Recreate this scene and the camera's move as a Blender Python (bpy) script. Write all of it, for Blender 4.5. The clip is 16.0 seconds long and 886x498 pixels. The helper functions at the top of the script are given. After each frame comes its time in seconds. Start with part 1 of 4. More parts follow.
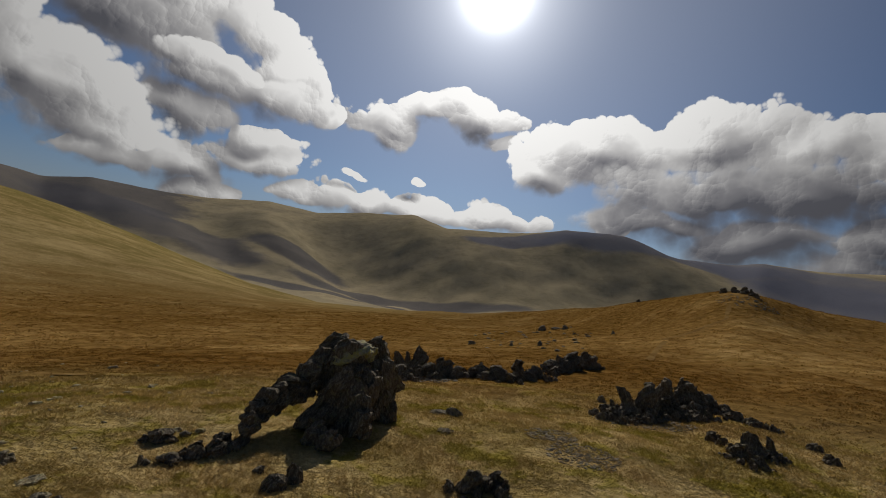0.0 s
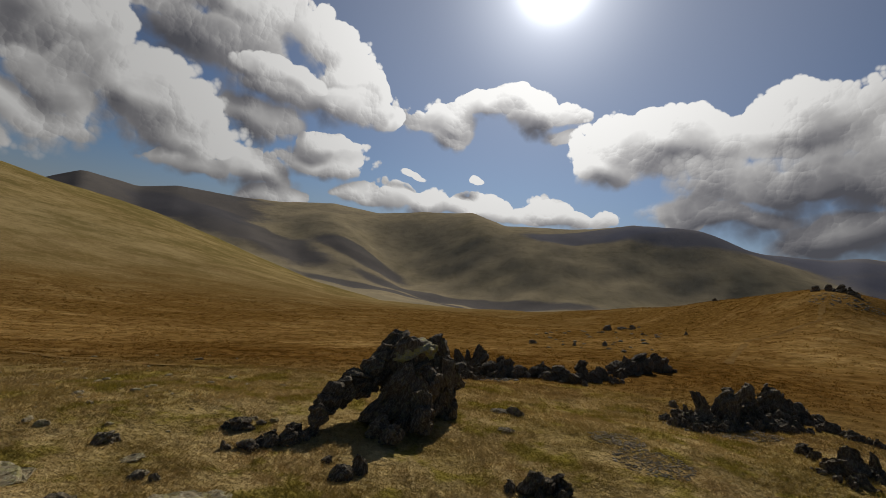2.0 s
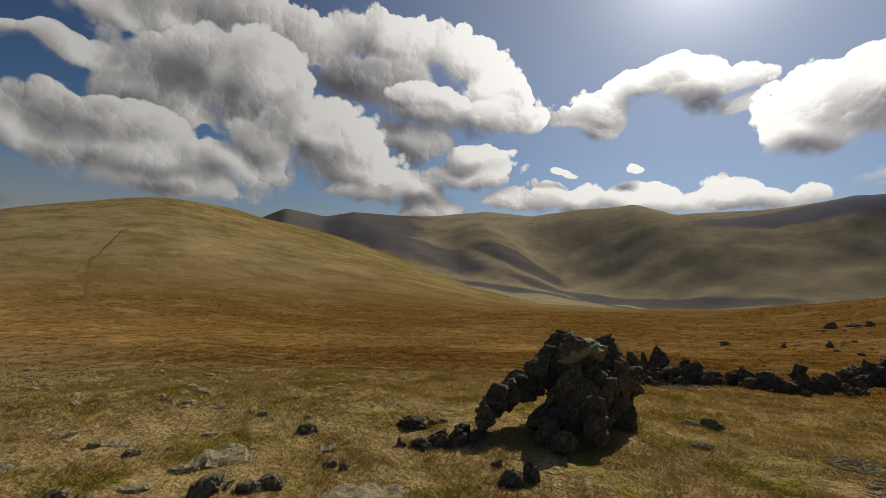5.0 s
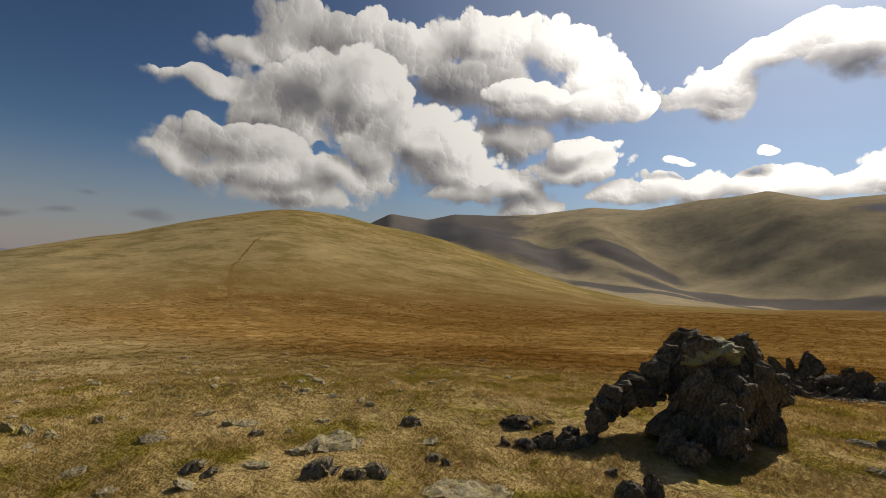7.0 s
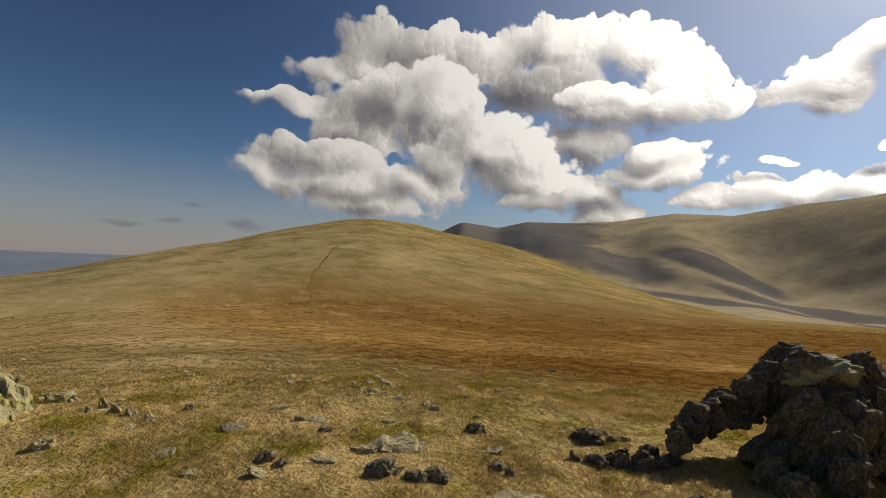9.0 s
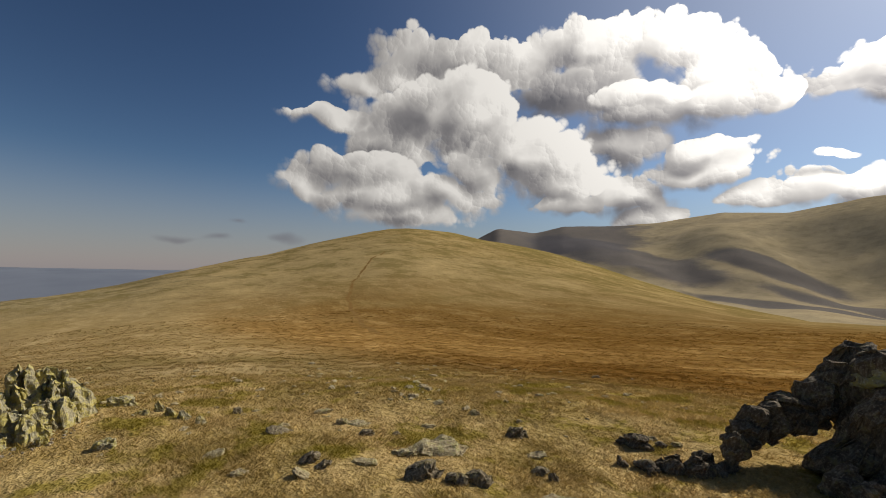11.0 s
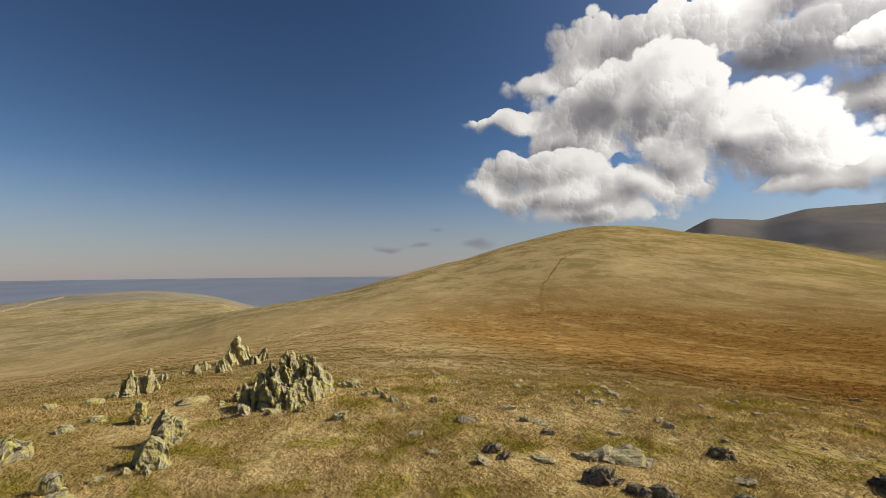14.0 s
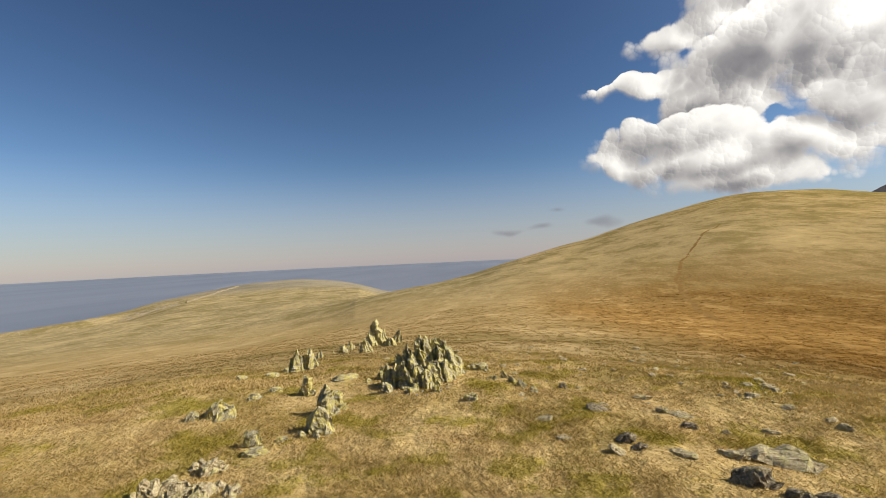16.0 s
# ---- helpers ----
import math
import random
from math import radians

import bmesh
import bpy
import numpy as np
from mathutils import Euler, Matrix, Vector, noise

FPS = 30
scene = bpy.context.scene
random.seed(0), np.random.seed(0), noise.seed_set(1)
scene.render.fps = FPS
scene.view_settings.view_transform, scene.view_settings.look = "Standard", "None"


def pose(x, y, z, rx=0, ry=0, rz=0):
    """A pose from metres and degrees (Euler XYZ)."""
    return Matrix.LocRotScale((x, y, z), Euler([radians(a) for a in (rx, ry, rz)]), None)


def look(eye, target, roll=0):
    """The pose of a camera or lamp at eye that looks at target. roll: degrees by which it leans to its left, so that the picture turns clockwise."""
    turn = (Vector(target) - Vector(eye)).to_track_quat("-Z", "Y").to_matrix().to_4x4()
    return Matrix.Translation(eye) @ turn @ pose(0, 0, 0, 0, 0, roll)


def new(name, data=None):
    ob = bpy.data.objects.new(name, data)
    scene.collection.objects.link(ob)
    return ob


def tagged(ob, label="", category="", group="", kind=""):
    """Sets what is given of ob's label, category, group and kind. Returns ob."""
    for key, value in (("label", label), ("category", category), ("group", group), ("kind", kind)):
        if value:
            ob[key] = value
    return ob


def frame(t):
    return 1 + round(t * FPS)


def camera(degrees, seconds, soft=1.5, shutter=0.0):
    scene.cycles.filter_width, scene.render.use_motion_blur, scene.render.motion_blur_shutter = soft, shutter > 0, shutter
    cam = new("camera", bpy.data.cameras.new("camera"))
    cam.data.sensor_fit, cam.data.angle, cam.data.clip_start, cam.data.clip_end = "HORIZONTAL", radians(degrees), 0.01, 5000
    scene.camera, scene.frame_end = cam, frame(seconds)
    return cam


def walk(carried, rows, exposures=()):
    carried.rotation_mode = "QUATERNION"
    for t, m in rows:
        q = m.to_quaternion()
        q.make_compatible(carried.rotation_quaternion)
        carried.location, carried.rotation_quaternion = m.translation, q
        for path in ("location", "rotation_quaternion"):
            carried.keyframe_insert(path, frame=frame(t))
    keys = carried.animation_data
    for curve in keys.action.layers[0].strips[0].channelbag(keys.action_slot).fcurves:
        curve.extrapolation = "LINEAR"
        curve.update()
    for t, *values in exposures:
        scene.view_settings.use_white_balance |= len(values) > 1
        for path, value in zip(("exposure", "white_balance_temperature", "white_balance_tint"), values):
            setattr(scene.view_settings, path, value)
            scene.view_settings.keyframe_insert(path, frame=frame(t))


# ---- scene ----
cam = camera(90.95, 16.0, soft=0.5)
EYE = 2.5
# seconds, x, y, z from the first eye, yaw, pitch, lean to the right
PATH = [
    (0.0, -0.000, 0.000, -0.000, -0.00, 4.78, -7.95),
    (0.5, 0.012, -0.012, 0.009, 5.27, 3.88, -9.06),
    (1.0, 0.050, -0.059, 0.001, 7.63, 4.84, -9.65),
    (1.5, 0.038, -0.017, -0.004, 6.89, 3.71, -9.12),
    (2.0, 0.013, -0.006, 0.005, 7.66, 3.49, -7.76),
    (2.5, -0.001, -0.021, -0.004, 8.89, 3.68, -7.49),
    (3.0, -0.007, 0.046, -0.018, 14.44, 3.05, -3.57),
    (3.5, 0.001, 0.104, -0.048, 18.73, 3.20, -1.99),
    (4.0, 0.007, 0.135, -0.051, 22.17, 3.00, -2.00),
    (6.5, -0.093, 0.461, -0.187, 36.44, 1.15, -3.72),
    (7.0, -0.109, 0.493, -0.217, 41.01, 1.40, -2.47),
    (7.5, -0.112, 0.640, -0.282, 46.69, 1.44, -3.68),
    (8.0, -0.106, 0.637, -0.285, 47.47, 1.84, -3.81),
    (8.5, -0.111, 0.638, -0.298, 49.05, 2.46, -3.44),
    (9.0, -0.115, 0.625, -0.289, 50.33, 2.03, -2.90),
    (11.5, -0.119, 0.674, -0.377, 56.66, 3.00, -2.62),
    (12.0, -0.090, 0.717, -0.391, 58.32, 2.97, -5.11),
    (12.5, -0.105, 0.645, -0.484, 61.64, 6.58, -2.60),
    (13.0, -0.059, 0.691, -0.481, 67.10, 6.20, -1.47),
    (13.5, 0.098, 0.727, -0.386, 72.78, 3.64, -0.77),
    (14.0, 0.194, 0.785, -0.334, 79.65, 2.84, 0.36),
    (14.5, 0.294, 0.829, -0.293, 85.90, 1.81, 0.92),
    (15.0, 0.361, 0.826, -0.247, 89.74, 0.94, 1.69),
    (15.5, 0.384, 0.773, -0.223, 92.22, 0.84, 2.07),
    (16.0, 0.384, 0.748, -0.237, 95.35, 1.03, 2.56),
]
walk(cam, [(t, pose(x, y, EYE + z, 90 + pitch, 0, yaw) @ pose(0, 0, 0, 0, 0, -lean)) for t, x, y, z, yaw, pitch, lean in PATH],
     exposures=[(0.0, -0.60, 6350, 10), (2.5, -0.58, 6350, 10), (4.0, -0.50, 6400, 10), (7.0, 0.0, 6750, 10), (9.0, 0.1, 6750, 10),
                (12.0, 0.18, 6600, 10), (13.0, 0.08, 6550, 10), (13.5, 0.22, 6500, 10), (14.5, 0.66, 6550, 10), (16.0, 0.82, 6600, 10)])

# ---- light: sun, sky and its clouds ----
SUN_AZ, SUN_EL = -2.5, 36.0
sun_dir = Vector((-math.sin(radians(SUN_AZ)) * math.cos(radians(SUN_EL)), math.cos(radians(SUN_AZ)) * math.cos(radians(SUN_EL)), math.sin(radians(SUN_EL))))
sun = new("sun", bpy.data.lights.new("sun", "SUN"))
sun.data.energy, sun.data.angle, sun.data.color = 3.8, radians(0.5), (1.0, 0.94, 0.84)
sun.matrix_world = look((0, 0, 50), Vector((0, 0, 50)) - sun_dir)

# clouds: azimuth and height above the horizon of each swelling, and its half width and half height, in degrees
CREST = ((51.8, 26.0, 11.6, 3.6), (59.7, 23.0, 6.3, 2.6), (65.3, 22.6, 4.2, 1.6), (69.0, 18.6, 5.4, 1.1), (36.6, 26.2, 6.7, 3.6), (27.2, 25.2, 4.5, 2.9),
    (22.6, 21.8, 4.8, 2.7), (18.4, 19.3, 3.4, 1.7))
SHOULDER = ((37.8, 21.9, 8.1, 3.1), (30.0, 19.1, 7.2, 2.6), (24.1, 19.1, 5.5, 2.2), (33.3, 15.9, 5.5, 2.7))
BREAST = ((57.6, 19.9, 8.9, 3.9), (52.0, 19.6, 5.3, 4.9), (61.3, 15.9, 6.5, 3.3), (29.8, 20.8, 5.2, 1.4))
FOOT = ((44.0, 14.3, 7.0, 4.2), (50.0, 12.8, 4.5, 3.2), (66.4, 12.6, 8.4, 2.5), (74.0, 10.6, 3.0, 2.3), (70.0, 13.9, 2.0, 1.4), (62.8, 9.4, 10.1, 2.6),
    (55.0, 10.2, 7.4, 2.5), (60.0, 7.4, 7.0, 2.2), (39.5, 11.2, 4.3, 2.1))
HIGH_PUFFS = ((8.9, 20.6, 3.9, 1.6), (4.2, 22.4, 4.2, 1.6), (10.0, 18.9, 3.9, 1.9), (-2.1, 22.2, 5.0, 2.4), (-6.0, 19.5, 1.9, 0.9), (4.5, 13.0, 0.9, 0.5))
LOW_PUFFS = ((24.4, 14.4, 3.5, 1.2), (24.7, 12.1, 4.8, 1.9), (32.0, 9.7, 4.7, 2.1), (37.0, 8.8, 4.0, 1.4), (30.0, 6.9, 4.0, 1.4), (12.8, 12.6, 1.5, 0.5))
HORIZON_BANK = ((17.6, 8.6, 4.4, 1.4), (11.8, 9.5, 4.6, 2.1), (4.0, 9.5, 5.0, 1.7), (-5.9, 9.2, 5.1, 1.9), (-21.4, 9.8, 2.2, 1.2))
BANK_CREST = ((-18.4, 18.9, 9.0, 3.8), (-30.2, 20.1, 8.3, 3.5), (-39.0, 18.7, 6.3, 2.9), (-46.4, 18.0, 5.3, 3.0), (-11.6, 16.5, 5.0, 2.8))
BANK_BODY = ((-30.7, 13.9, 11.2, 3.7), (-39.8, 13.9, 7.6, 4.2), (-45.8, 9.5, 7.4, 3.6), (-25.1, 11.0, 9.0, 3.0), (-35.3, 9.2, 7.6, 3.4), (-43.0, 6.5, 9.0, 2.6))
WISPS = ((82.0, 3.1, 1.5, 0.5), (80.6, 5.3, 1.3, 0.5), (74.8, 3.2, 1.3, 0.6), (86.5, 2.9, 2.0, 0.3))


def node(tree, kind, *links, **values):
    """A node; links are sockets or constants for its inputs in order, values its settings."""
    n = tree.nodes.new(kind)
    for key, value in values.items():
        if key == "operation":
            n.operation = value
        elif key == "data_type":
            n.data_type = value
        elif key == "blend_type":
            n.blend_type = value
        elif key == "clamp":
            n.use_clamp = value
        elif key == "dims":
            n.noise_dimensions = value
        elif key == "feature":
            n.feature = value
        elif key == "interpolation":
            n.interpolation_type = value
    for i, a in enumerate(links):
        if a is None:
            continue
        if isinstance(a, bpy.types.NodeSocket):
            tree.links.new(a, n.inputs[i])
        else:
            n.inputs[i].default_value = a
    return n


def calc(tree, op, a, b=0.0, c=0.0, clamp=False):
    return node(tree, "ShaderNodeMath", a, b, c, operation=op, clamp=clamp).outputs[0]


def vec(tree, op, a, b=None):
    n = node(tree, "ShaderNodeVectorMath", a, b, operation=op)
    return n.outputs["Value"] if op in ("LENGTH", "DOT_PRODUCT", "DISTANCE") else n.outputs[0]


def ramp(tree, fac, stops):
    n = tree.nodes.new("ShaderNodeValToRGB")
    for i, (p, c) in enumerate(stops):
        e = n.color_ramp.elements[i] if i < 2 else n.color_ramp.elements.new(p)
        e.position, e.color = p, (*c, 1)
    tree.links.new(fac, n.inputs[0])
    return n.outputs[0]


def smooth(tree, value, low, high):
    return node(tree, "ShaderNodeMapRange", value, low, high, 0.0, 1.0, interpolation="SMOOTHSTEP").outputs[0]


def blend(tree, fac, a, b, mode="MIX"):
    n = tree.nodes.new("ShaderNodeMix")
    n.data_type, n.blend_type = "RGBA", mode
    for sock, v in ((n.inputs[0], fac), (n.inputs[6], a), (n.inputs[7], b)):
        if isinstance(v, bpy.types.NodeSocket):
            tree.links.new(v, sock)
        else:
            sock.default_value = v if isinstance(v, float) else (*v, 1)
    return n.outputs[2]


def fractal(tree, where, scale, detail=4.0, rough=0.55, out=0):
    n = node(tree, "ShaderNodeTexNoise", dims="3D")
    tree.links.new(where, n.inputs["Vector"])
    n.inputs["Scale"].default_value, n.inputs["Detail"].default_value, n.inputs["Roughness"].default_value = scale, detail, rough
    return n.outputs[out]


world = bpy.data.worlds.new("sky")
scene.world = world
world.use_nodes = True
wt = world.node_tree
air = wt.nodes.new("ShaderNodeTexSky")
air.sky_type, air.sun_disc = "NISHITA", False
air.sun_elevation, air.sun_rotation = radians(SUN_EL), radians(-SUN_AZ)
air.altitude, air.dust_density, air.air_density, air.ozone_density = 700, 0.25, 1.0, 2.0
way = wt.nodes.new("ShaderNodeTexCoord").outputs["Generated"]
split = node(wt, "ShaderNodeSeparateXYZ", way)
az = calc(wt, "MULTIPLY", calc(wt, "ARCTAN2", calc(wt, "MULTIPLY", split.outputs[0], -1.0), split.outputs[1]), 57.2958)
el = calc(wt, "MULTIPLY", calc(wt, "ARCSINE", split.outputs[2]), 57.2958)
spot = node(wt, "ShaderNodeCombineXYZ", az, el, 0.0).outputs[0]


def billows(where):
    """Cauliflower relief of a cumulus: rounded cells at four sizes over fractal noise."""
    height = calc(wt, "MULTIPLY", fractal(wt, where, 0.2, 2.5, 0.45), 0.5)
    for scale, gain in ((0.17, 0.48), (0.40, 0.30), (0.95, 0.15), (2.3, 0.04)):
        cell = wt.nodes.new("ShaderNodeTexVoronoi")
        cell.voronoi_dimensions = "2D"
        wt.links.new(where, cell.inputs["Vector"])
        cell.inputs["Scale"].default_value = scale
        d = cell.outputs["Distance"]
        height = calc(wt, "SUBTRACT", height, calc(wt, "MULTIPLY", calc(wt, "MULTIPLY", d, d), gain))
    return height


def swellings(where, clouds):
    field = None
    for a, e, ra, re in clouds:
        off = vec(wt, "MULTIPLY", vec(wt, "SUBTRACT", where, (a, e, 0.0)), (1 / (ra * 1.24), 1 / (re * 1.18), 0.0))
        swell = calc(wt, "MULTIPLY", calc(wt, "SUBTRACT", 1.0, vec(wt, "LENGTH", off)), min(1.0, 0.4 + 0.13 * re))
        field = swell if field is None else calc(wt, "SMOOTH_MAX", field, swell, 0.2)
    return field


warp = vec(wt, "SUBTRACT", fractal(wt, spot, 0.17, 1.2, 0.45, 1), (0.5, 0.5, 0.5))
bent = vec(wt, "ADD", spot, vec(wt, "MULTIPLY", warp, (5.0, 3.4, 0.0)))
sunward = vec(wt, "NORMALIZE", vec(wt, "SUBTRACT", (SUN_AZ, SUN_EL + 8, 0.0), spot))
toward = vec(wt, "ADD", bent, vec(wt, "MULTIPLY", sunward, (2.2, 2.2, 0.0)))
curl = vec(wt, "ADD", spot, vec(wt, "MULTIPLY", warp, (1.0, 1.0, 0.0)))
relief = billows(curl)
side = calc(wt, "SUBTRACT", relief, billows(vec(wt, "ADD", curl, vec(wt, "MULTIPLY", sunward, (0.1, 0.1, 0.0)))))
side = calc(wt, "MULTIPLY", side, smooth(wt, fractal(wt, curl, 0.28, 2.0, 0.5), 0.36, 0.62))
mottle = calc(wt, "SUBTRACT", fractal(wt, bent, 0.16, 4.0, 0.5), 0.5)


def cloud_layer(clouds, base, depth, edge):
    """Cover and brightness of one bank: bright at its thin, sunward edge, grey in its depth and along its foot."""
    field, screen = swellings(bent, clouds), swellings(toward, clouds)
    dense = calc(wt, "MULTIPLY_ADD", calc(wt, "ADD", relief, -0.02), 0.8, field)
    lit = calc(wt, "SUBTRACT", field, calc(wt, "MAXIMUM", screen, -0.35))
    low = smooth(wt, lit, 0.12, -0.3)
    cover = node(wt, "ShaderNodeMapRange", dense, 0.0, calc(wt, "MULTIPLY_ADD", low, 0.3, edge), 0.0, 1.0, interpolation="SMOOTHSTEP").outputs[0]
    glow = calc(wt, "MULTIPLY_ADD", lit, 1.15, base)
    glow = calc(wt, "MULTIPLY_ADD", side, 3.8, glow)
    glow = calc(wt, "MULTIPLY_ADD", mottle, 0.9, glow)
    glow = calc(wt, "SUBTRACT", glow, calc(wt, "MULTIPLY", smooth(wt, dense, 0.05, 0.8), depth), clamp=True)
    tint = ramp(wt, glow, ((0.0, (0.115, 0.115, 0.13)), (0.35, (0.25, 0.243, 0.25)), (0.68, (0.50, 0.485, 0.47)), (1.0, (0.84, 0.82, 0.785))))
    return cover, tint


near_sun = calc(wt, "MAXIMUM", vec(wt, "DOT_PRODUCT", way, tuple(sun_dir)), 0.0)
forward = calc(wt, "MULTIPLY_ADD", calc(wt, "POWER", near_sun, 6.0), 1.25, 0.70)
forward = node(wt, "ShaderNodeCombineXYZ", forward, forward, forward).outputs[0]
blue = blend(wt, 1.0, air.outputs[0], (0.080, 0.085, 0.094), "MULTIPLY")
blue = blend(wt, 1.0, node(wt, "ShaderNodeGamma", blue, 1.4).outputs[0], (0.84, 0.79, 0.68), "MULTIPLY")
haze = calc(wt, "MULTIPLY", smooth(wt, el, 13.0, -1.0), 0.75)
blue = blend(wt, haze, blue, (0.225, 0.205, 0.24))
halo = calc(wt, "ADD", calc(wt, "MULTIPLY", calc(wt, "POWER", near_sun, 760.0), 4.0), calc(wt, "MULTIPLY", calc(wt, "POWER", near_sun, 110.0), 0.8))
halo = calc(wt, "ADD", halo, calc(wt, "MULTIPLY", calc(wt, "POWER", near_sun, 6.0), 0.31))
blue = blend(wt, 1.0, blue, node(wt, "ShaderNodeCombineXYZ", halo, halo, halo).outputs[0], "ADD")
wisp = calc(wt, "MULTIPLY", smooth(wt, calc(wt, "ADD", swellings(bent, WISPS), calc(wt, "MULTIPLY", relief, 0.4)), 0.0, 0.5), 0.55)
blue = blend(wt, wisp, blue, (0.125, 0.12, 0.14))
for clouds, base, depth, edge in ((HIGH_PUFFS + HORIZON_BANK + LOW_PUFFS, 0.64, 0.32, 0.05), (CREST + BANK_CREST, 0.82, 0.28, 0.05), (SHOULDER, 0.50, 0.24, 0.22),
                                  (BANK_BODY, 0.40, 0.34, 0.35), (BREAST, 0.84, 0.34, 0.08), (FOOT, 0.82, 0.34, 0.10)):
    cover, tint = cloud_layer(clouds, base, depth, edge)
    blue = blend(wt, cover, blue, blend(wt, 1.0, tint, forward, "MULTIPLY"))
wt.links.new(blue, wt.nodes["Background"].inputs[0])
wt.nodes["Background"].inputs[1].default_value = 1.0

# ---- materials ----
def material(name):
    m = bpy.data.materials.new(name)
    m.use_nodes = True
    return m, m.node_tree, m.node_tree.nodes["Principled BSDF"]


def grass_material(name, blade=0.0):
    m, t, bsdf = material(name)
    geo = t.nodes.new("ShaderNodeNewGeometry")
    p = geo.outputs["Position"]
    flat = vec(t, "MULTIPLY", p, (1.0, 1.0, 0.0))
    r = vec(t, "LENGTH", flat)
    patch = fractal(t, flat, 0.45, 5.0, 0.6)
    drift = fractal(t, flat, 0.035, 5.0, 0.6)
    fine = fractal(t, p, 11.0, 6.0, 0.7)
    speck = fractal(t, p, 55.0, 3.0, 0.6)
    # tussocks: straw on top of olive and rust
    near = ramp(t, patch, ((0.30, (0.14, 0.112, 0.024)), (0.45, (0.215, 0.155, 0.045)), (0.56, (0.36, 0.27, 0.115)), (0.70, (0.22, 0.135, 0.045))))
    near = blend(t, 0.48, near, ramp(t, fine, ((0.28, (0.13, 0.092, 0.026)), (0.5, (0.27, 0.20, 0.08)), (0.72, (0.48, 0.38, 0.19)))))
    moss = calc(t, "MULTIPLY", smooth(t, fractal(t, flat, 0.8, 5.0, 0.65), 0.50, 0.59), 0.7)
    near = blend(t, moss, near, (0.155, 0.13, 0.012))
    near = blend(t, 1.0, near, (1.10, 1.13, 1.22), "MULTIPLY")
    streak = fractal(t, vec(t, "MULTIPLY", p, (0.22, 0.34, 0.5)), 1.0, 6.0, 0.7)
    tuss = fractal(t, p, 1.6, 5.0, 0.7)
    moor = ramp(t, streak, ((0.34, (0.105, 0.062, 0.019)), (0.5, (0.16, 0.10, 0.034)), (0.66, (0.25, 0.168, 0.068))))
    grit = fractal(t, p, 4.5, 4.0, 0.7)
    moor = blend(t, 0.6, moor, ramp(t, tuss, ((0.33, (0.085, 0.050, 0.014)), (0.5, (0.175, 0.112, 0.038)), (0.68, (0.30, 0.21, 0.09)))))
    sward = fractal(t, vec(t, "MULTIPLY", p, (0.7, 0.9, 0.9)), 1.0, 6.0, 0.72)
    moor = blend(t, calc(t, "MULTIPLY", smooth(t, sward, 0.5, 0.64), 0.3), moor, (0.34, 0.25, 0.112))
    # rust and straw grow in broad drifts; the rust is strongest to the north
    clumps = fractal(t, vec(t, "MULTIPLY", p, (0.075, 0.13, 0.2)), 1.0, 7.0, 0.66)
    slope = smooth(t, node(t, "ShaderNodeSeparateXYZ", p).outputs[1], 5.0, 20.0)
    rusty = calc(t, "MULTIPLY", smooth(t, clumps, 0.56, 0.42), calc(t, "MULTIPLY_ADD", slope, 0.45, 0.05))
    moor = blend(t, rusty, moor, ramp(t, tuss, ((0.35, (0.068, 0.042, 0.010)), (0.55, (0.135, 0.086, 0.022)), (0.7, (0.24, 0.165, 0.055)))))
    moor = blend(t, calc(t, "MULTIPLY", smooth(t, clumps, 0.52, 0.62), 0.55), moor, ramp(t, sward, ((0.38, (0.20, 0.145, 0.05)), (0.62, (0.46, 0.355, 0.18)))))
    north = node(t, "ShaderNodeSeparateXYZ", p).outputs[1]
    # the western side is straw and olive
    mild = calc(t, "MULTIPLY_ADD", slope, -0.7, 0.7)
    moor = blend(t, mild, moor, ramp(t, clumps, ((0.38, (0.19, 0.158, 0.065)), (0.52, (0.28, 0.22, 0.105)), (0.64, (0.40, 0.325, 0.175)))))
    moor = blend(t, calc(t, "MULTIPLY", calc(t, "MULTIPLY", smooth(t, r, 22.0, 42.0), smooth(t, north, 55.0, 25.0)), 0.4), moor, ramp(t, sward, ((0.36, (0.22, 0.15, 0.06)), (0.62, (0.42, 0.315, 0.15)))))
    # moor further north is darkened towards deep brown
    north_moor = calc(t, "MULTIPLY", smooth(t, north, 24.0, 60.0), smooth(t, r, 260.0, 140.0))
    moor = blend(t, calc(t, "MULTIPLY", north_moor, 0.45), moor, ramp(t, tuss, ((0.35, (0.082, 0.049, 0.014)), (0.52, (0.14, 0.088, 0.028)), (0.68, (0.23, 0.155, 0.055)))))
    # a belt of rust-brown sedge in the hollow below the stony turf
    belt = calc(t, "MULTIPLY", smooth(t, calc(t, "MULTIPLY_ADD", patch, 9.0, r), 15.0, 19.0), smooth(t, calc(t, "MULTIPLY_ADD", clumps, 30.0, r), 48.0, 34.0))
    moor = blend(t, calc(t, "MULTIPLY", calc(t, "MULTIPLY", belt, slope), 0.8), moor, ramp(t, tuss, ((0.35, (0.07, 0.040, 0.011)), (0.68, (0.19, 0.115, 0.035)))))
    hill = ramp(t, drift, ((0.32, (0.145, 0.122, 0.04)), (0.5, (0.225, 0.165, 0.062)), (0.68, (0.31, 0.235, 0.10))))
    hill = blend(t, 0.5, hill, ramp(t, fractal(t, vec(t, "MULTIPLY", p, (0.16, 0.22, 0.4)), 1.0, 9.0, 0.78), ((0.36, (0.12, 0.092, 0.032)), (0.62, (0.38, 0.29, 0.14)))))
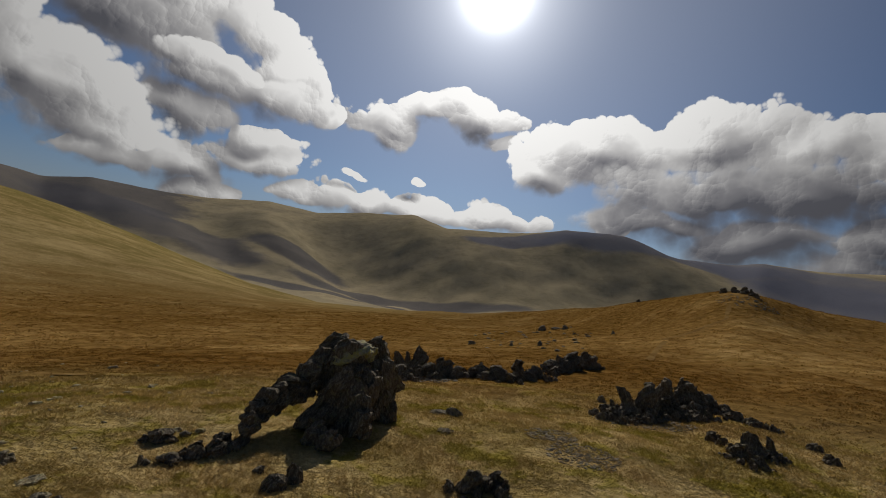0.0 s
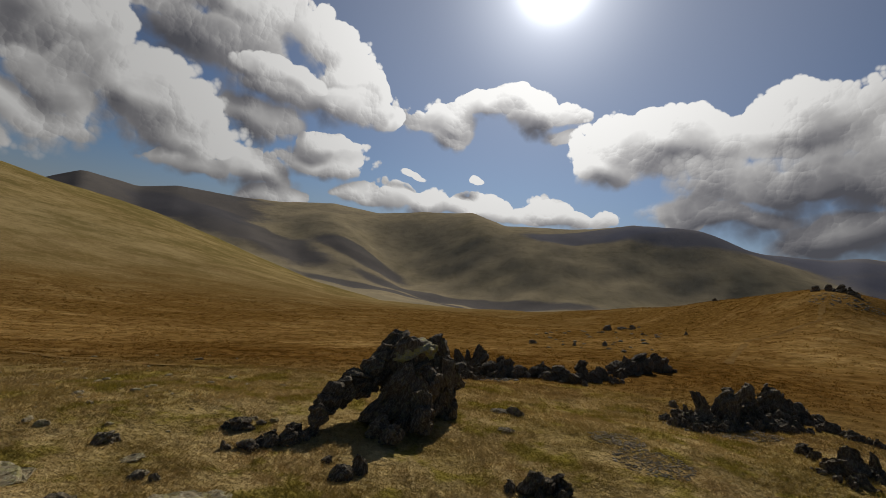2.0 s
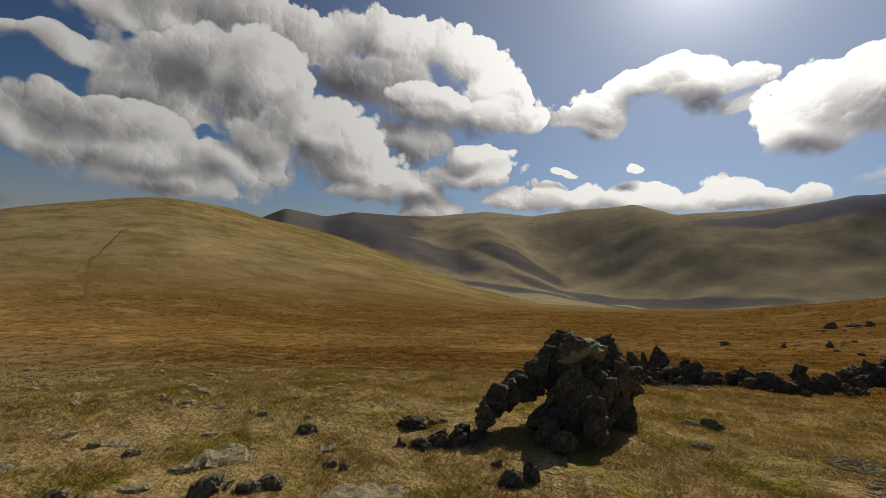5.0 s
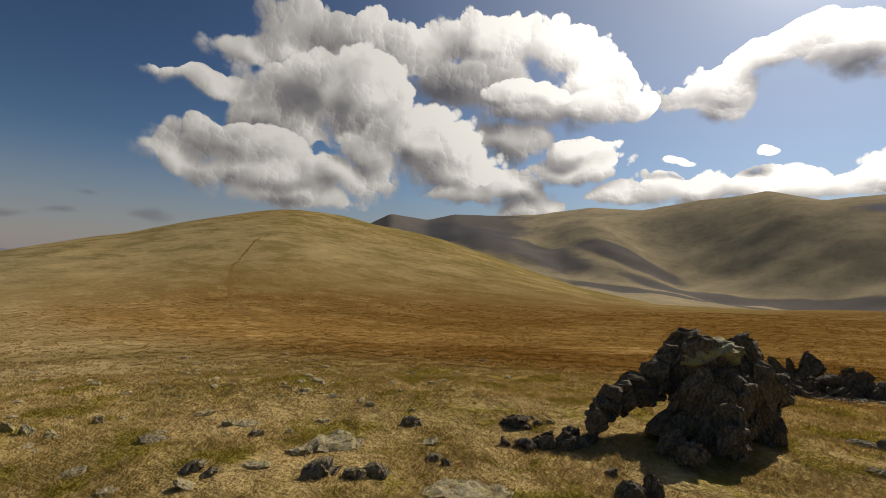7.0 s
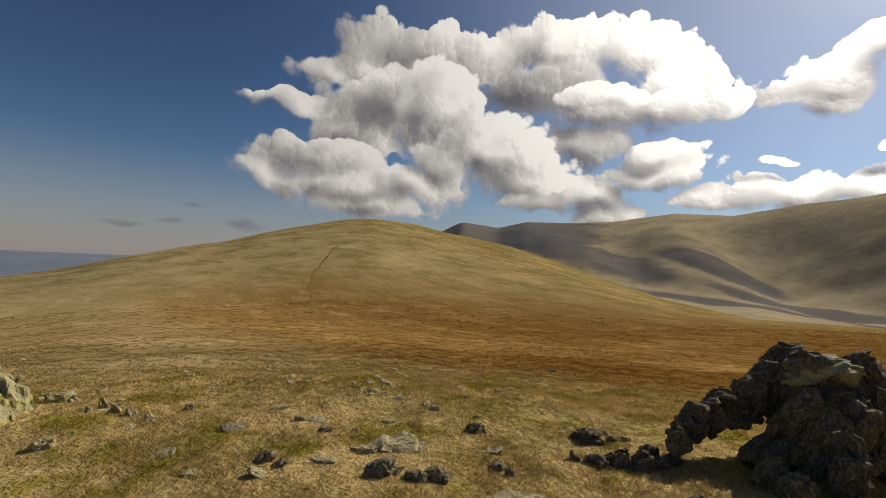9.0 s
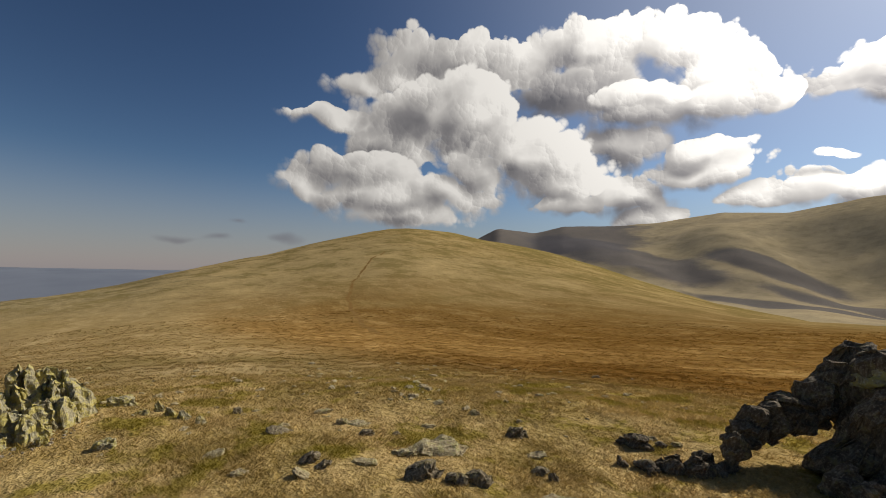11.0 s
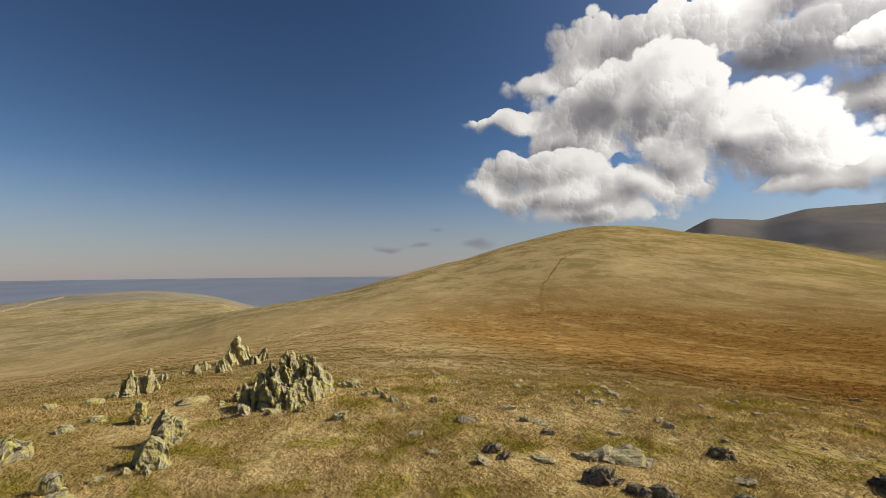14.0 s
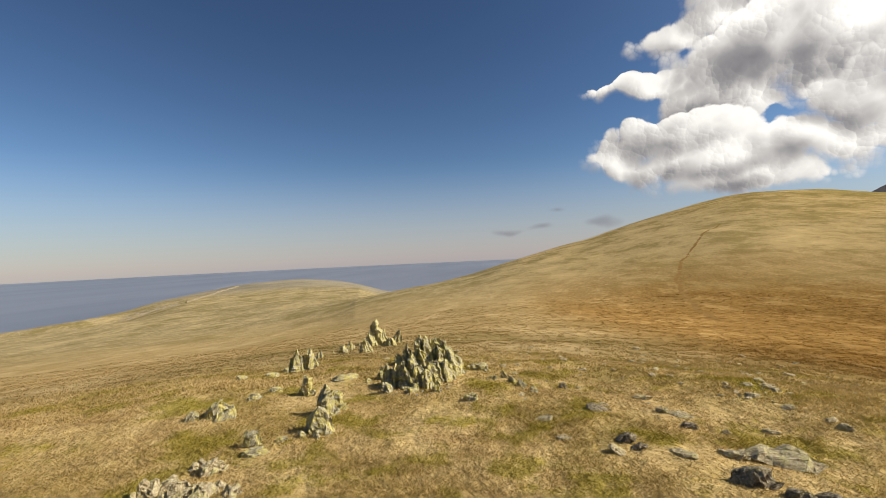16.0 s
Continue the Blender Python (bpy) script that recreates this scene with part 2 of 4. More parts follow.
    # straw grass on the western flank, greyer south of it, darker green northwards
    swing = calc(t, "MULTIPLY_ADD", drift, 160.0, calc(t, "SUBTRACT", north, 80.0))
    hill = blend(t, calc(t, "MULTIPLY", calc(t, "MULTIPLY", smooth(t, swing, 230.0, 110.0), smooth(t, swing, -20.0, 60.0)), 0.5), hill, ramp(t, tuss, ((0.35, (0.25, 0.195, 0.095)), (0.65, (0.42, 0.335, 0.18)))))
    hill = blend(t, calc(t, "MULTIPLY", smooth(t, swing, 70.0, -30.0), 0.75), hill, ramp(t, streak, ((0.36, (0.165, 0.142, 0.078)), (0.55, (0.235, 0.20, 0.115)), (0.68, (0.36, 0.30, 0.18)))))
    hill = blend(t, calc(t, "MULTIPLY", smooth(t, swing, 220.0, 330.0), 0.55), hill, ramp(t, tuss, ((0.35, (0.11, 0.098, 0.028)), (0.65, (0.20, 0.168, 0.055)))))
    # sheep-cropped lawns, rushes and bare scrapes break up the hillside
    lawn = fractal(t, vec(t, "MULTIPLY", p, (0.03, 0.05, 0.05)), 1.0, 9.0, 0.74)
    hill = blend(t, calc(t, "MULTIPLY", smooth(t, lawn, 0.53, 0.40), 0.6), hill, (0.12, 0.098, 0.03))
    hill = blend(t, calc(t, "MULTIPLY", smooth(t, lawn, 0.53, 0.64), 0.45), hill, (0.40, 0.31, 0.15))
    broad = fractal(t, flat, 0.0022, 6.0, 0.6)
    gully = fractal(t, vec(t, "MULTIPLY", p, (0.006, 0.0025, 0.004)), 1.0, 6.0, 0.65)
    # distance haze is put into these paler, greyer fell colours
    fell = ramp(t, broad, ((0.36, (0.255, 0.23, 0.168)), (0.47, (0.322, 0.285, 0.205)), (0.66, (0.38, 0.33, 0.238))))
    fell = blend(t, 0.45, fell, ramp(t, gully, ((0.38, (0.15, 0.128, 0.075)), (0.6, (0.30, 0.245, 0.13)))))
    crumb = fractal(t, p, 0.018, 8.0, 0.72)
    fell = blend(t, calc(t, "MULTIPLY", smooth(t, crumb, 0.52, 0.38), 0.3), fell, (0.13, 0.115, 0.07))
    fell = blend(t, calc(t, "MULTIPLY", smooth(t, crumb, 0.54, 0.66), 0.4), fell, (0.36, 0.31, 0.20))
    # cloud shadows painted on the far slopes: middle, half length and half width, turn
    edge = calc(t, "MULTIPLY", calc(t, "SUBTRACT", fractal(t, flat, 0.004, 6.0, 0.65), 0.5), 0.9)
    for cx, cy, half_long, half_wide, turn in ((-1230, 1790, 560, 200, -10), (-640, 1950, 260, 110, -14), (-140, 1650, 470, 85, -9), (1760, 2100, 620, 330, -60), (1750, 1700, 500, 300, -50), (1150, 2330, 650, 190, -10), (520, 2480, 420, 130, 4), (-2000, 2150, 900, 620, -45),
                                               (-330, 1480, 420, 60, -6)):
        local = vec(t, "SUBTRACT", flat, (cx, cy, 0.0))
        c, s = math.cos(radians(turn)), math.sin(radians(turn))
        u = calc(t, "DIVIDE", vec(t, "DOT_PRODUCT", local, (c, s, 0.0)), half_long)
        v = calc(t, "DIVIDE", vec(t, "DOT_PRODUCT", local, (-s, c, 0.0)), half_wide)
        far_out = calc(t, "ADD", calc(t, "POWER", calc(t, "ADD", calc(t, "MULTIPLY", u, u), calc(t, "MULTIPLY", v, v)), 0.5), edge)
        # shadow colour is bluer east of x 400, with haze mixed in
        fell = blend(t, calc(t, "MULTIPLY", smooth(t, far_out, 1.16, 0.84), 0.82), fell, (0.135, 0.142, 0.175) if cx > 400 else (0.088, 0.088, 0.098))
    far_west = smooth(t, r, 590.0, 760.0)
    wob = calc(t, "ADD", r, calc(t, "MULTIPLY", calc(t, "SUBTRACT", patch, 0.5), 15.0))
    col = blend(t, smooth(t, wob, 9.5, 17.0), near, moor)
    col = blend(t, smooth(t, calc(t, "ADD", r, calc(t, "MULTIPLY", calc(t, "SUBTRACT", drift, 0.5), 160.0)), 90.0, 260.0), col, hill)
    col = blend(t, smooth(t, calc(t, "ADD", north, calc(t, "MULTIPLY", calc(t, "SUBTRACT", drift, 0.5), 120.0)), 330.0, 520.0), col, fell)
    # far west takes the hazed fell colour, then turns darker and bluer
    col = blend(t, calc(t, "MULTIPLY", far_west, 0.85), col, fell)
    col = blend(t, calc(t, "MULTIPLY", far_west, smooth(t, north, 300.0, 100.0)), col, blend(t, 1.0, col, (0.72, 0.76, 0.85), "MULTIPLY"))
    island = geo.outputs["Random Per Island"]
    lift = calc(t, "ADD", calc(t, "MULTIPLY_ADD", speck, 0.8, 0.2), calc(t, "MULTIPLY", grit, 0.8))
    lift = calc(t, "MULTIPLY", lift, calc(t, "MULTIPLY_ADD", island, 0.45, 0.87))
    col = blend(t, 1.0, col, node(t, "ShaderNodeCombineXYZ", lift, lift, lift).outputs[0], "MULTIPLY")
    # near ground to the north is tinted warmer than the rest
    col = blend(t, 1.0, col, blend(t, calc(t, "MULTIPLY", slope, smooth(t, calc(t, "MULTIPLY_ADD", drift, 120.0, r), 230.0, 110.0)), (1.20, 1.13, 1.06), (1.20, 1.01, 0.76)), "MULTIPLY")
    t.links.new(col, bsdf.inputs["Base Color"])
    bsdf.inputs["Roughness"].default_value = 0.85
    bsdf.inputs["Specular IOR Level"].default_value = 0.0
    b1 = node(t, "ShaderNodeBump")
    b1.inputs["Strength"].default_value, b1.inputs["Distance"].default_value = 0.7, 0.06
    t.links.new(calc(t, "ADD", fine, calc(t, "MULTIPLY", speck, 0.4)), b1.inputs["Height"])
    b2 = node(t, "ShaderNodeBump")
    b2.inputs["Strength"].default_value, b2.inputs["Distance"].default_value = 0.6, 0.5
    t.links.new(tuss, b2.inputs["Height"])
    t.links.new(b1.outputs[0], b2.inputs["Normal"])
    b3 = node(t, "ShaderNodeBump")
    b3.inputs["Strength"].default_value, b3.inputs["Distance"].default_value = 0.35, 12.0
    t.links.new(calc(t, "MULTIPLY", gully, smooth(t, r, 700.0, 1500.0)), b3.inputs["Height"])
    t.links.new(b2.outputs[0], b3.inputs["Normal"])
    if blade:
        # light shines through the thin blades
        through_light = node(t, "ShaderNodeBsdfTranslucent", blend(t, 1.0, col, (1.15, 1.1, 0.9), "MULTIPLY"))
        both = node(t, "ShaderNodeMixShader", blade, bsdf.outputs[0], through_light.outputs[0])
        t.links.new(both.outputs[0], t.nodes["Material Output"].inputs["Surface"])
    else:
        t.links.new(b3.outputs[0], bsdf.inputs["Normal"])
    return m


def rock_material(name, dark, pale, lichen, amount):
    m, t, bsdf = material(name)
    where = t.nodes.new("ShaderNodeTexCoord").outputs["Object"]
    chance = t.nodes.new("ShaderNodeObjectInfo").outputs["Random"]
    shift = node(t, "ShaderNodeCombineXYZ", calc(t, "MULTIPLY", chance, 37.0), calc(t, "MULTIPLY", chance, 91.0), 0.0).outputs[0]
    p = vec(t, "ADD", where, shift)
    grain = fractal(t, vec(t, "MULTIPLY", p, (26.0, 26.0, 7.0)), 1.0, 8.0, 0.72)
    blot = fractal(t, p, 9.0, 6.0, 0.68)
    crust = fractal(t, p, 42.0, 4.0, 0.65)
    col = ramp(t, grain, ((0.30, tuple(c * 0.45 for c in dark)), (0.5, dark), (0.68, pale)))
    col = blend(t, smooth(t, blot, 0.60 - amount * 0.25, 0.68 - amount * 0.2), col, lichen)
    col = blend(t, calc(t, "MULTIPLY", smooth(t, crust, 0.55, 0.63), 0.5), col, tuple(min(0.6, c * 1.35) for c in pale))
    t.links.new(col, bsdf.inputs["Base Color"])
    bsdf.inputs["Roughness"].default_value = 0.85
    bsdf.inputs["Specular IOR Level"].default_value = 0.12
    b = node(t, "ShaderNodeBump")
    b.inputs["Strength"].default_value, b.inputs["Distance"].default_value = 0.9, 0.03
    t.links.new(calc(t, "ADD", grain, calc(t, "MULTIPLY", crust, 0.5)), b.inputs["Height"])
    t.links.new(b.outputs[0], bsdf.inputs["Normal"])
    return m


def earth_material():
    m, t, bsdf = material("trodden_earth")
    p = t.nodes.new("ShaderNodeNewGeometry").outputs["Position"]
    n = fractal(t, p, 1.3, 6.0, 0.7)
    t.links.new(ramp(t, n, ((0.3, (0.165, 0.092, 0.029)), (0.55, (0.235, 0.14, 0.047)), (0.75, (0.30, 0.195, 0.075)))), bsdf.inputs["Base Color"])
    bsdf.inputs["Roughness"].default_value = 0.95
    bsdf.inputs["Specular IOR Level"].default_value = 0.0
    return m


def water_material():
    m, t, bsdf = material("sea_water")
    p = t.nodes.new("ShaderNodeNewGeometry").outputs["Position"]
    n = fractal(t, vec(t, "MULTIPLY", p, (0.0008, 0.004, 0.0)), 1.0, 4.0, 0.6)
    # sea haze is mixed into this pale blue-grey base colour
    t.links.new(ramp(t, n, ((0.35, (0.145, 0.155, 0.18)), (0.65, (0.20, 0.21, 0.235)))), bsdf.inputs["Base Color"])
    bsdf.inputs["Roughness"].default_value = 0.45
    return m


GRASS = grass_material("fell_grass")
BLADES = grass_material("grass_blades", 0.25)
TUSSOCK = grass_material("tussock_grass", 0.42)
SLATE = rock_material("dark_slate", (0.125, 0.095, 0.060), (0.33, 0.275, 0.19), (0.20, 0.165, 0.08), 0.25)
LICHENED = rock_material("lichened_slate", (0.31, 0.27, 0.165), (0.50, 0.45, 0.30), (0.44, 0.37, 0.12), 0.6)
PALE_STONE = rock_material("pale_stone", (0.36, 0.285, 0.16), (0.58, 0.49, 0.31), (0.42, 0.36, 0.16), 0.4)
GREY_STONE = rock_material("grey_stone", (0.20, 0.16, 0.10), (0.42, 0.35, 0.235), (0.23, 0.19, 0.085), 0.3)
CHIPPINGS = rock_material("slate_chippings", (0.25, 0.205, 0.14), (0.44, 0.38, 0.275), (0.24, 0.21, 0.13), 0.3)
EARTH = earth_material()
SEA = water_material()

# ---- shape of the land, in polar form round the first eye ----
SECTORS = (-70, -35, -10, 15, 40, 65, 90, 115, 140, 175)
NEAR_TILT = (-13.0, -13.5, -14.5, -15.5, -16.0, -16.0, -15.5, -15.5, -15.0, -15.0)
MEADOW_TILT = (-2.5, -3.0, -7.0, -10.0, -11.5, -11.5, -10.5, -11.3, -11.5, -10.0)
MOOR_TILT = (1.0, 2.5, -3.5, -5.5, -7.0, -6.5, -7.2, -10.2, -10.0, -8.0)
EDGE = ((-75, 70, 1.0), (-46, 70, 2.1), (-41, 66, 2.4), (-37.6, 62, 3.5), (-34, 60, 4.1), (-30.4, 66, 3.0), (-26, 75, 1.6),
        (-20, 90, 0.0), (-13, 110, -1.6), (-6, 140, -2.9), (5, 190, -4.0), (14, 260, -4.3), (22, 330, -3.2), (28, 390, -1.4),
        (34.5, 440, 0.7), (41, 480, 2.6), (51, 520, 4.4), (55.5, 550, 5.15), (60.2, 560, 5.5), (64, 560, 4.9), (70, 540, 3.45),
        (77, 510, 1.4), (82, 480, 0.15), (87, 440, -1.1), (91.5, 400, -2.5), (96, 350, -3.4), (102, 300, -4.4), (115, 300, -6.0),
        (140, 300, -6.5), (180, 300, -5.0))
RIDGE = ((-75, 6.0), (-45.7, 6.6), (-41, 6.5), (-36.4, 7.0), (-33.9, 6.6), (-27.2, 6.8), (-20.9, 7.7), (-15.4, 8.8), (-9, 8.0),
         (0, 7.5), (4.3, 8.7), (7, 8.3), (11, 7.9), (16.7, 6.9), (22.5, 7.25), (29, 6.3), (33.2, 6.0), (39.7, 6.0), (43.2, 5.1),
         (48, 5.7), (52, 3.5), (60, 1.0), (80, -1.5), (99, -4.6), (103, -4.1), (107, -2.9), (110, -2.3), (114, -1.95), (120, -2.2), (128, -3.4), (133, -4.6),
         (141, -5.2), (180, -5.2))


def across(table, column, az):
    a = np.array([row[0] for row in table], float)
    v = np.array([row[column] for row in table], float)
    steps = (-0.4, -0.2, 0.0, 0.2, 0.4) if column == 1 and len(table[0]) == 2 else (-2.0, -1.0, 0.0, 1.0, 2.0)
    return sum(np.interp(az + s * (1 + 3 * np.clip((az - 97) / 12, 0, 1)), a, v) for s in steps) / 5


def land_height(az, r):
    """Height above the first eye's foot level for arrays of azimuth (degrees, left of north positive) and distance."""
    az = np.asarray(az, float)
    r = np.maximum(np.asarray(r, float), 0.5)
    az = np.where(az > 180, az - 360, az)
    az = np.where(az < -75, np.interp(az, (-180, -75), (180, -75)), az)
    edge_r, edge_t = across(EDGE, 1, az), across(EDGE, 2, az)
    west = np.clip((az - 66) / 25, 0, 1)
    west = west * west * (3 - 2 * west)
    ridge_r = 3100 + 350 * np.sin(np.radians(az * 5)) * (1 - west) - (2150 + 400 * np.clip((az - 120) / 15, 0, 1)) * west
    ridge_t = across(RIDGE, 1, az)
    tilts = [sum(np.interp(az + s, SECTORS, t) for s in (-9, -6, -3, 0, 3, 6, 9)) / 7 for t in (NEAR_TILT, MEADOW_TILT, MOOR_TILT)]
    level = [np.full_like(az, v) for v in (1.5, 2.1, 3.0, 4.2, 6.2)]
    near = 10 * np.tan(np.radians(tilts[0]))
    moor_r = np.minimum(100.0, edge_r * 0.55 + 12)
    close = np.clip((170 - edge_r) / 70, 0, 1)
    moor_t = close * (0.55 * edge_t + 0.45 * tilts[1]) + (1 - close) * tilts[2]
    open_west = np.clip((az - 90) / 28, 0, 1)
    open_west = open_west * open_west * (3 - 2 * open_west)
    low = (np.minimum(edge_t - 2.5, -6.0) * (1 - west) + (edge_t - 1.5) * west) * (1 - open_west) + (edge_t + 0.8) * open_west
    slope = lambda degrees: np.tan(np.radians(degrees))
    knot_r = level + [0 * az + 10.0, 0 * az + 30.0, moor_r, edge_r, edge_r * (1.7 - 0.5 * west), 1500 - 1000 * west, ridge_r, ridge_r * 1.35, 0 * az + 5200.0]
    knot_t = [-EYE / v for v in level[:3]] + [(-EYE + (near + EYE) * w) / v for v, w in ((level[3], 0.1), (level[4], 0.4))]
    knot_t += [near / 10, slope(tilts[1]), slope(moor_t), slope(edge_t), slope(low),
               slope(-3.6 * (1 - west) + np.minimum(-4.3, ridge_t - 1.2) * west), slope(ridge_t),
               slope(ridge_t) * 0.4 * (1 - west) - 95 / (ridge_r * 1.35) * west, 0 * az - 110 / 5200]
    R, Z = np.log(np.stack(knot_r)), np.stack(knot_t)
    q = np.log(np.clip(r, 1.5, 5199))
    # monotone slopes, so that no false humps appear between the knots
    d = (Z[1:] - Z[:-1]) / (R[1:] - R[:-1])
    m = np.zeros_like(Z)
    m[1:-1] = np.where(d[1:] * d[:-1] > 0, 2 * d[1:] * d[:-1] / (d[1:] + d[:-1] + np.where(d[1:] + d[:-1] == 0, 1e-9, 0)), 0)
    m[0], m[-1] = d[0], d[-1]
    z = np.zeros_like(q)
    for k in range(len(R) - 1):
        w = R[k + 1] - R[k]
        s = np.clip((q - R[k]) / w, 0, 1)
        piece = ((1 + 2 * s) * (1 - s) ** 2 * Z[k] + s * (1 - s) ** 2 * w * m[k] + s * s * (3 - 2 * s) * Z[k + 1] + s * s * (s - 1) * w * m[k + 1])
        z = np.where((q >= R[k]) & (q <= R[k + 1]), piece, z)
    return np.where(r < 1.5, 0.0, z * r + EYE)


def waves(x, y, size, seed):
    """Smooth rolling relief: a sum of sines in random directions."""
    rng = np.random.RandomState(seed)
    out = 0 * x
    for i in range(7):
        a, p, k = rng.rand() * 6.283, rng.rand() * 6.283, (0.6 + rng.rand() * 0.9) * 6.283 / size
        out = out + np.sin((x * math.cos(a) + y * math.sin(a)) * k + p + 1.3 * np.sin((x * math.sin(a) - y * math.cos(a)) * k * 0.6 + p * 2))
    return out / 7


def spur(x, y, ax, ay, bx, by, height, width):
    """A rounded shoulder that runs down from (ax, ay) to (bx, by)."""
    dx, dy = bx - ax, by - ay
    long = math.hypot(dx, dy)
    along = ((x - ax) * dx + (y - ay) * dy) / long ** 2
    aside = ((x - ax) * dy - (y - ay) * dx) / long
    s = np.clip(along, 0, 1.25)
    shape = np.clip(s / 0.35, 0, 1) * np.clip((1.25 - s) / 0.6, 0, 1)
    return height * shape * np.exp(-(aside / width) ** 2) * (along > 0)


def ground(x, y):
    x, y = np.asarray(x, float), np.asarray(y, float)
    r = np.hypot(x, y)
    z = land_height(np.degrees(np.arctan2(-x, y)), r)
    fade = np.clip(r / 3, 0, 1)
    z = z + 0.05 * fade * waves(x, y, 1.7, 1) + 0.10 * fade * waves(x, y, 5.0, 2) + 0.012 * waves(x, y, 0.45, 3)
    z = z + 0.5 * np.clip((r - 25) / 60, 0, 1) * waves(x, y, 31, 4) + 1.3 * np.clip((r - 80) / 200, 0, 1) * waves(x, y, 120, 5)
    far = np.clip((r - 1000) / 800, 0, 1)
    z = z + spur(x, y, -230, 2950, 420, 1450, 65, 260) + spur(x, y, -1150, 2650, -420, 1500, 70, 210) + spur(x, y, 900, 2950, 1150, 1500, 80, 230)
    z = z + spur(x, y, -1500, 2000, -750, 1350, 60, 200) - spur(x, y, -700, 2750, -250, 1600, 60, 260)
    return z + far * (20 * waves(x, y, 800, 6) * np.clip((2800 - r) / 900, 0.06, 1) + 12 * waves(x, y, 230, 7) * np.clip((2800 - r) / 700, 0.25, 1))

# ---- the land and the sea ----
def sheet(name, az, rr, height, mat, closed):
    A, R = np.meshgrid(az, rr)
    x, y = 0.4 - np.sin(np.radians(A)) * R, 0.3 + np.cos(np.radians(A)) * R
    verts = np.stack([x, y, height(x, y)], -1).reshape(-1, 3)
    n, k = len(az), len(rr)
    i, j = np.meshgrid(np.arange(n if closed else n - 1), np.arange(k - 1))
    nxt = (i + 1) % n
    faces = np.stack([j * n + i, (j + 1) * n + i, (j + 1) * n + nxt, j * n + nxt], -1).reshape(-1, 4)[:, ::-1]
    return raw_mesh(name, verts, faces, mat, True)


def raw_mesh(name, verts, faces, mat, soft):
    me = bpy.data.meshes.new(name)
    k = faces.shape[1]
    me.vertices.add(len(verts))
    me.vertices.foreach_set("co", np.ascontiguousarray(verts, dtype=np.float32).ravel())
    me.loops.add(faces.size)
    me.loops.foreach_set("vertex_index", np.ascontiguousarray(faces, dtype=np.int32).ravel())
    me.polygons.add(len(faces))
    me.polygons.foreach_set("loop_start", np.arange(0, faces.size, k, dtype=np.int32))
    me.polygons.foreach_set("use_smooth", np.full(len(faces), soft))
    me.update(calc_edges=True)
    me.validate()
    me.materials.append(mat)
    return new(name, me)


around = np.concatenate([np.arange(-70, 155, 0.3), np.arange(155, 290, 3.0)])
outward = np.concatenate([[0.002], np.exp(np.linspace(math.log(0.6), math.log(5000), 400))])
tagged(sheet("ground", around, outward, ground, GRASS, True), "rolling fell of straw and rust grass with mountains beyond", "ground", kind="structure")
tagged(sheet("water", np.arange(62, 185, 1.0), np.linspace(650, 4990, 70), lambda x, y: 0 * x - 61.0, SEA, False),
       "hazy blue-grey sea beyond the lowland", "sea", kind="structure")


def trodden(name, points, width, lift, label):
    """A worn path draped over the land."""
    pts = [Vector((x, y, 0)) for x, y in points]
    line = []
    for a, b in zip(pts, pts[1:]):
        steps = max(2, int((b - a).length / 1.2))
        line += [a.lerp(b, i / steps) for i in range(steps)]
    line.append(pts[-1])
    verts, faces = [], []
    for i, c in enumerate(line):
        d = (line[min(i + 1, len(line) - 1)] - line[max(i - 1, 0)]).normalized()
        s = Vector((-d.y, d.x, 0)) * width * (0.8 + 0.5 * noise.noise(c * 0.35))
        c = c + Vector((noise.noise(c * 0.12), noise.noise(c * 0.12 + Vector((9, 0, 0))), 0)) * width * 0.5
        for k in (-0.5, 0.0, 0.5):
            q = c + s * k
            verts.append((q.x, q.y, float(ground(q.x, q.y)) + lift * (1.0 if k == 0 else 0.5)))
    for i in range(len(line) - 1):
        for k in (0, 1):
            faces.append((i * 3 + k, i * 3 + k + 1, i * 3 + 4 + k, i * 3 + 3 + k))
    tagged(raw_mesh(name, np.array(verts), np.array(faces), EARTH, True), label, "path", kind="structure")


trodden("footpath", ((-57.1, 29.5), (-95, 43), (-131.9, 56.0), (-177.3, 77.0), (-235.8, 113.4), (-262.0, 136.0)), 1.5, 0.05,
        "narrow brown footpath worn through the moor grass")
trodden("footpath", ((-8.6, 12.0), (-12.0, 13.0), (-16.1, 14.1), (-24.0, 16.6)), 0.35, 0.02, "pale trodden line through the rusty moor grass")
trodden("footpath", ((12.0, 24.0), (18.4, 34.5), (22.5, 37.0), (26.0, 39.1), (29.4, 44.0)), 0.5, 0.03, "faint worn path up the grassy knoll")

# ---- rocks: x, y, width, height, lean to the viewer's right ----
SPUR = ((-0.31, 16.47, 0.92, 1.24, 0.01), (0.67, 15.44, 1.03, 0.9, -0.08), (-0.93, 15.44, 1.1, 0.49, -0.0), (0.11, 15.54, 0.71, 0.56, 0.03), (1.17,
    16.56, 0.51, 0.37, 0.05), (-0.51, 14.2, 0.5, 0.31, 0.02), (0.31, 14.88, 0.57, 0.31, -0.0))
COMB = ((1.91, 16.06, 0.88, 0.73, 0.24), (2.61, 15.83, 0.77, 0.69, -0.08), (3.37, 16.42, 0.83, 0.97, 0.05), (4.12, 16.88, 0.64, 0.6, 0.08), (4.59,
    16.43, 0.39, 0.28, -0.0), (2.18, 15.65, 0.81, 0.35, 0.03), (2.92, 15.75, 0.72, 0.37, 0.04))
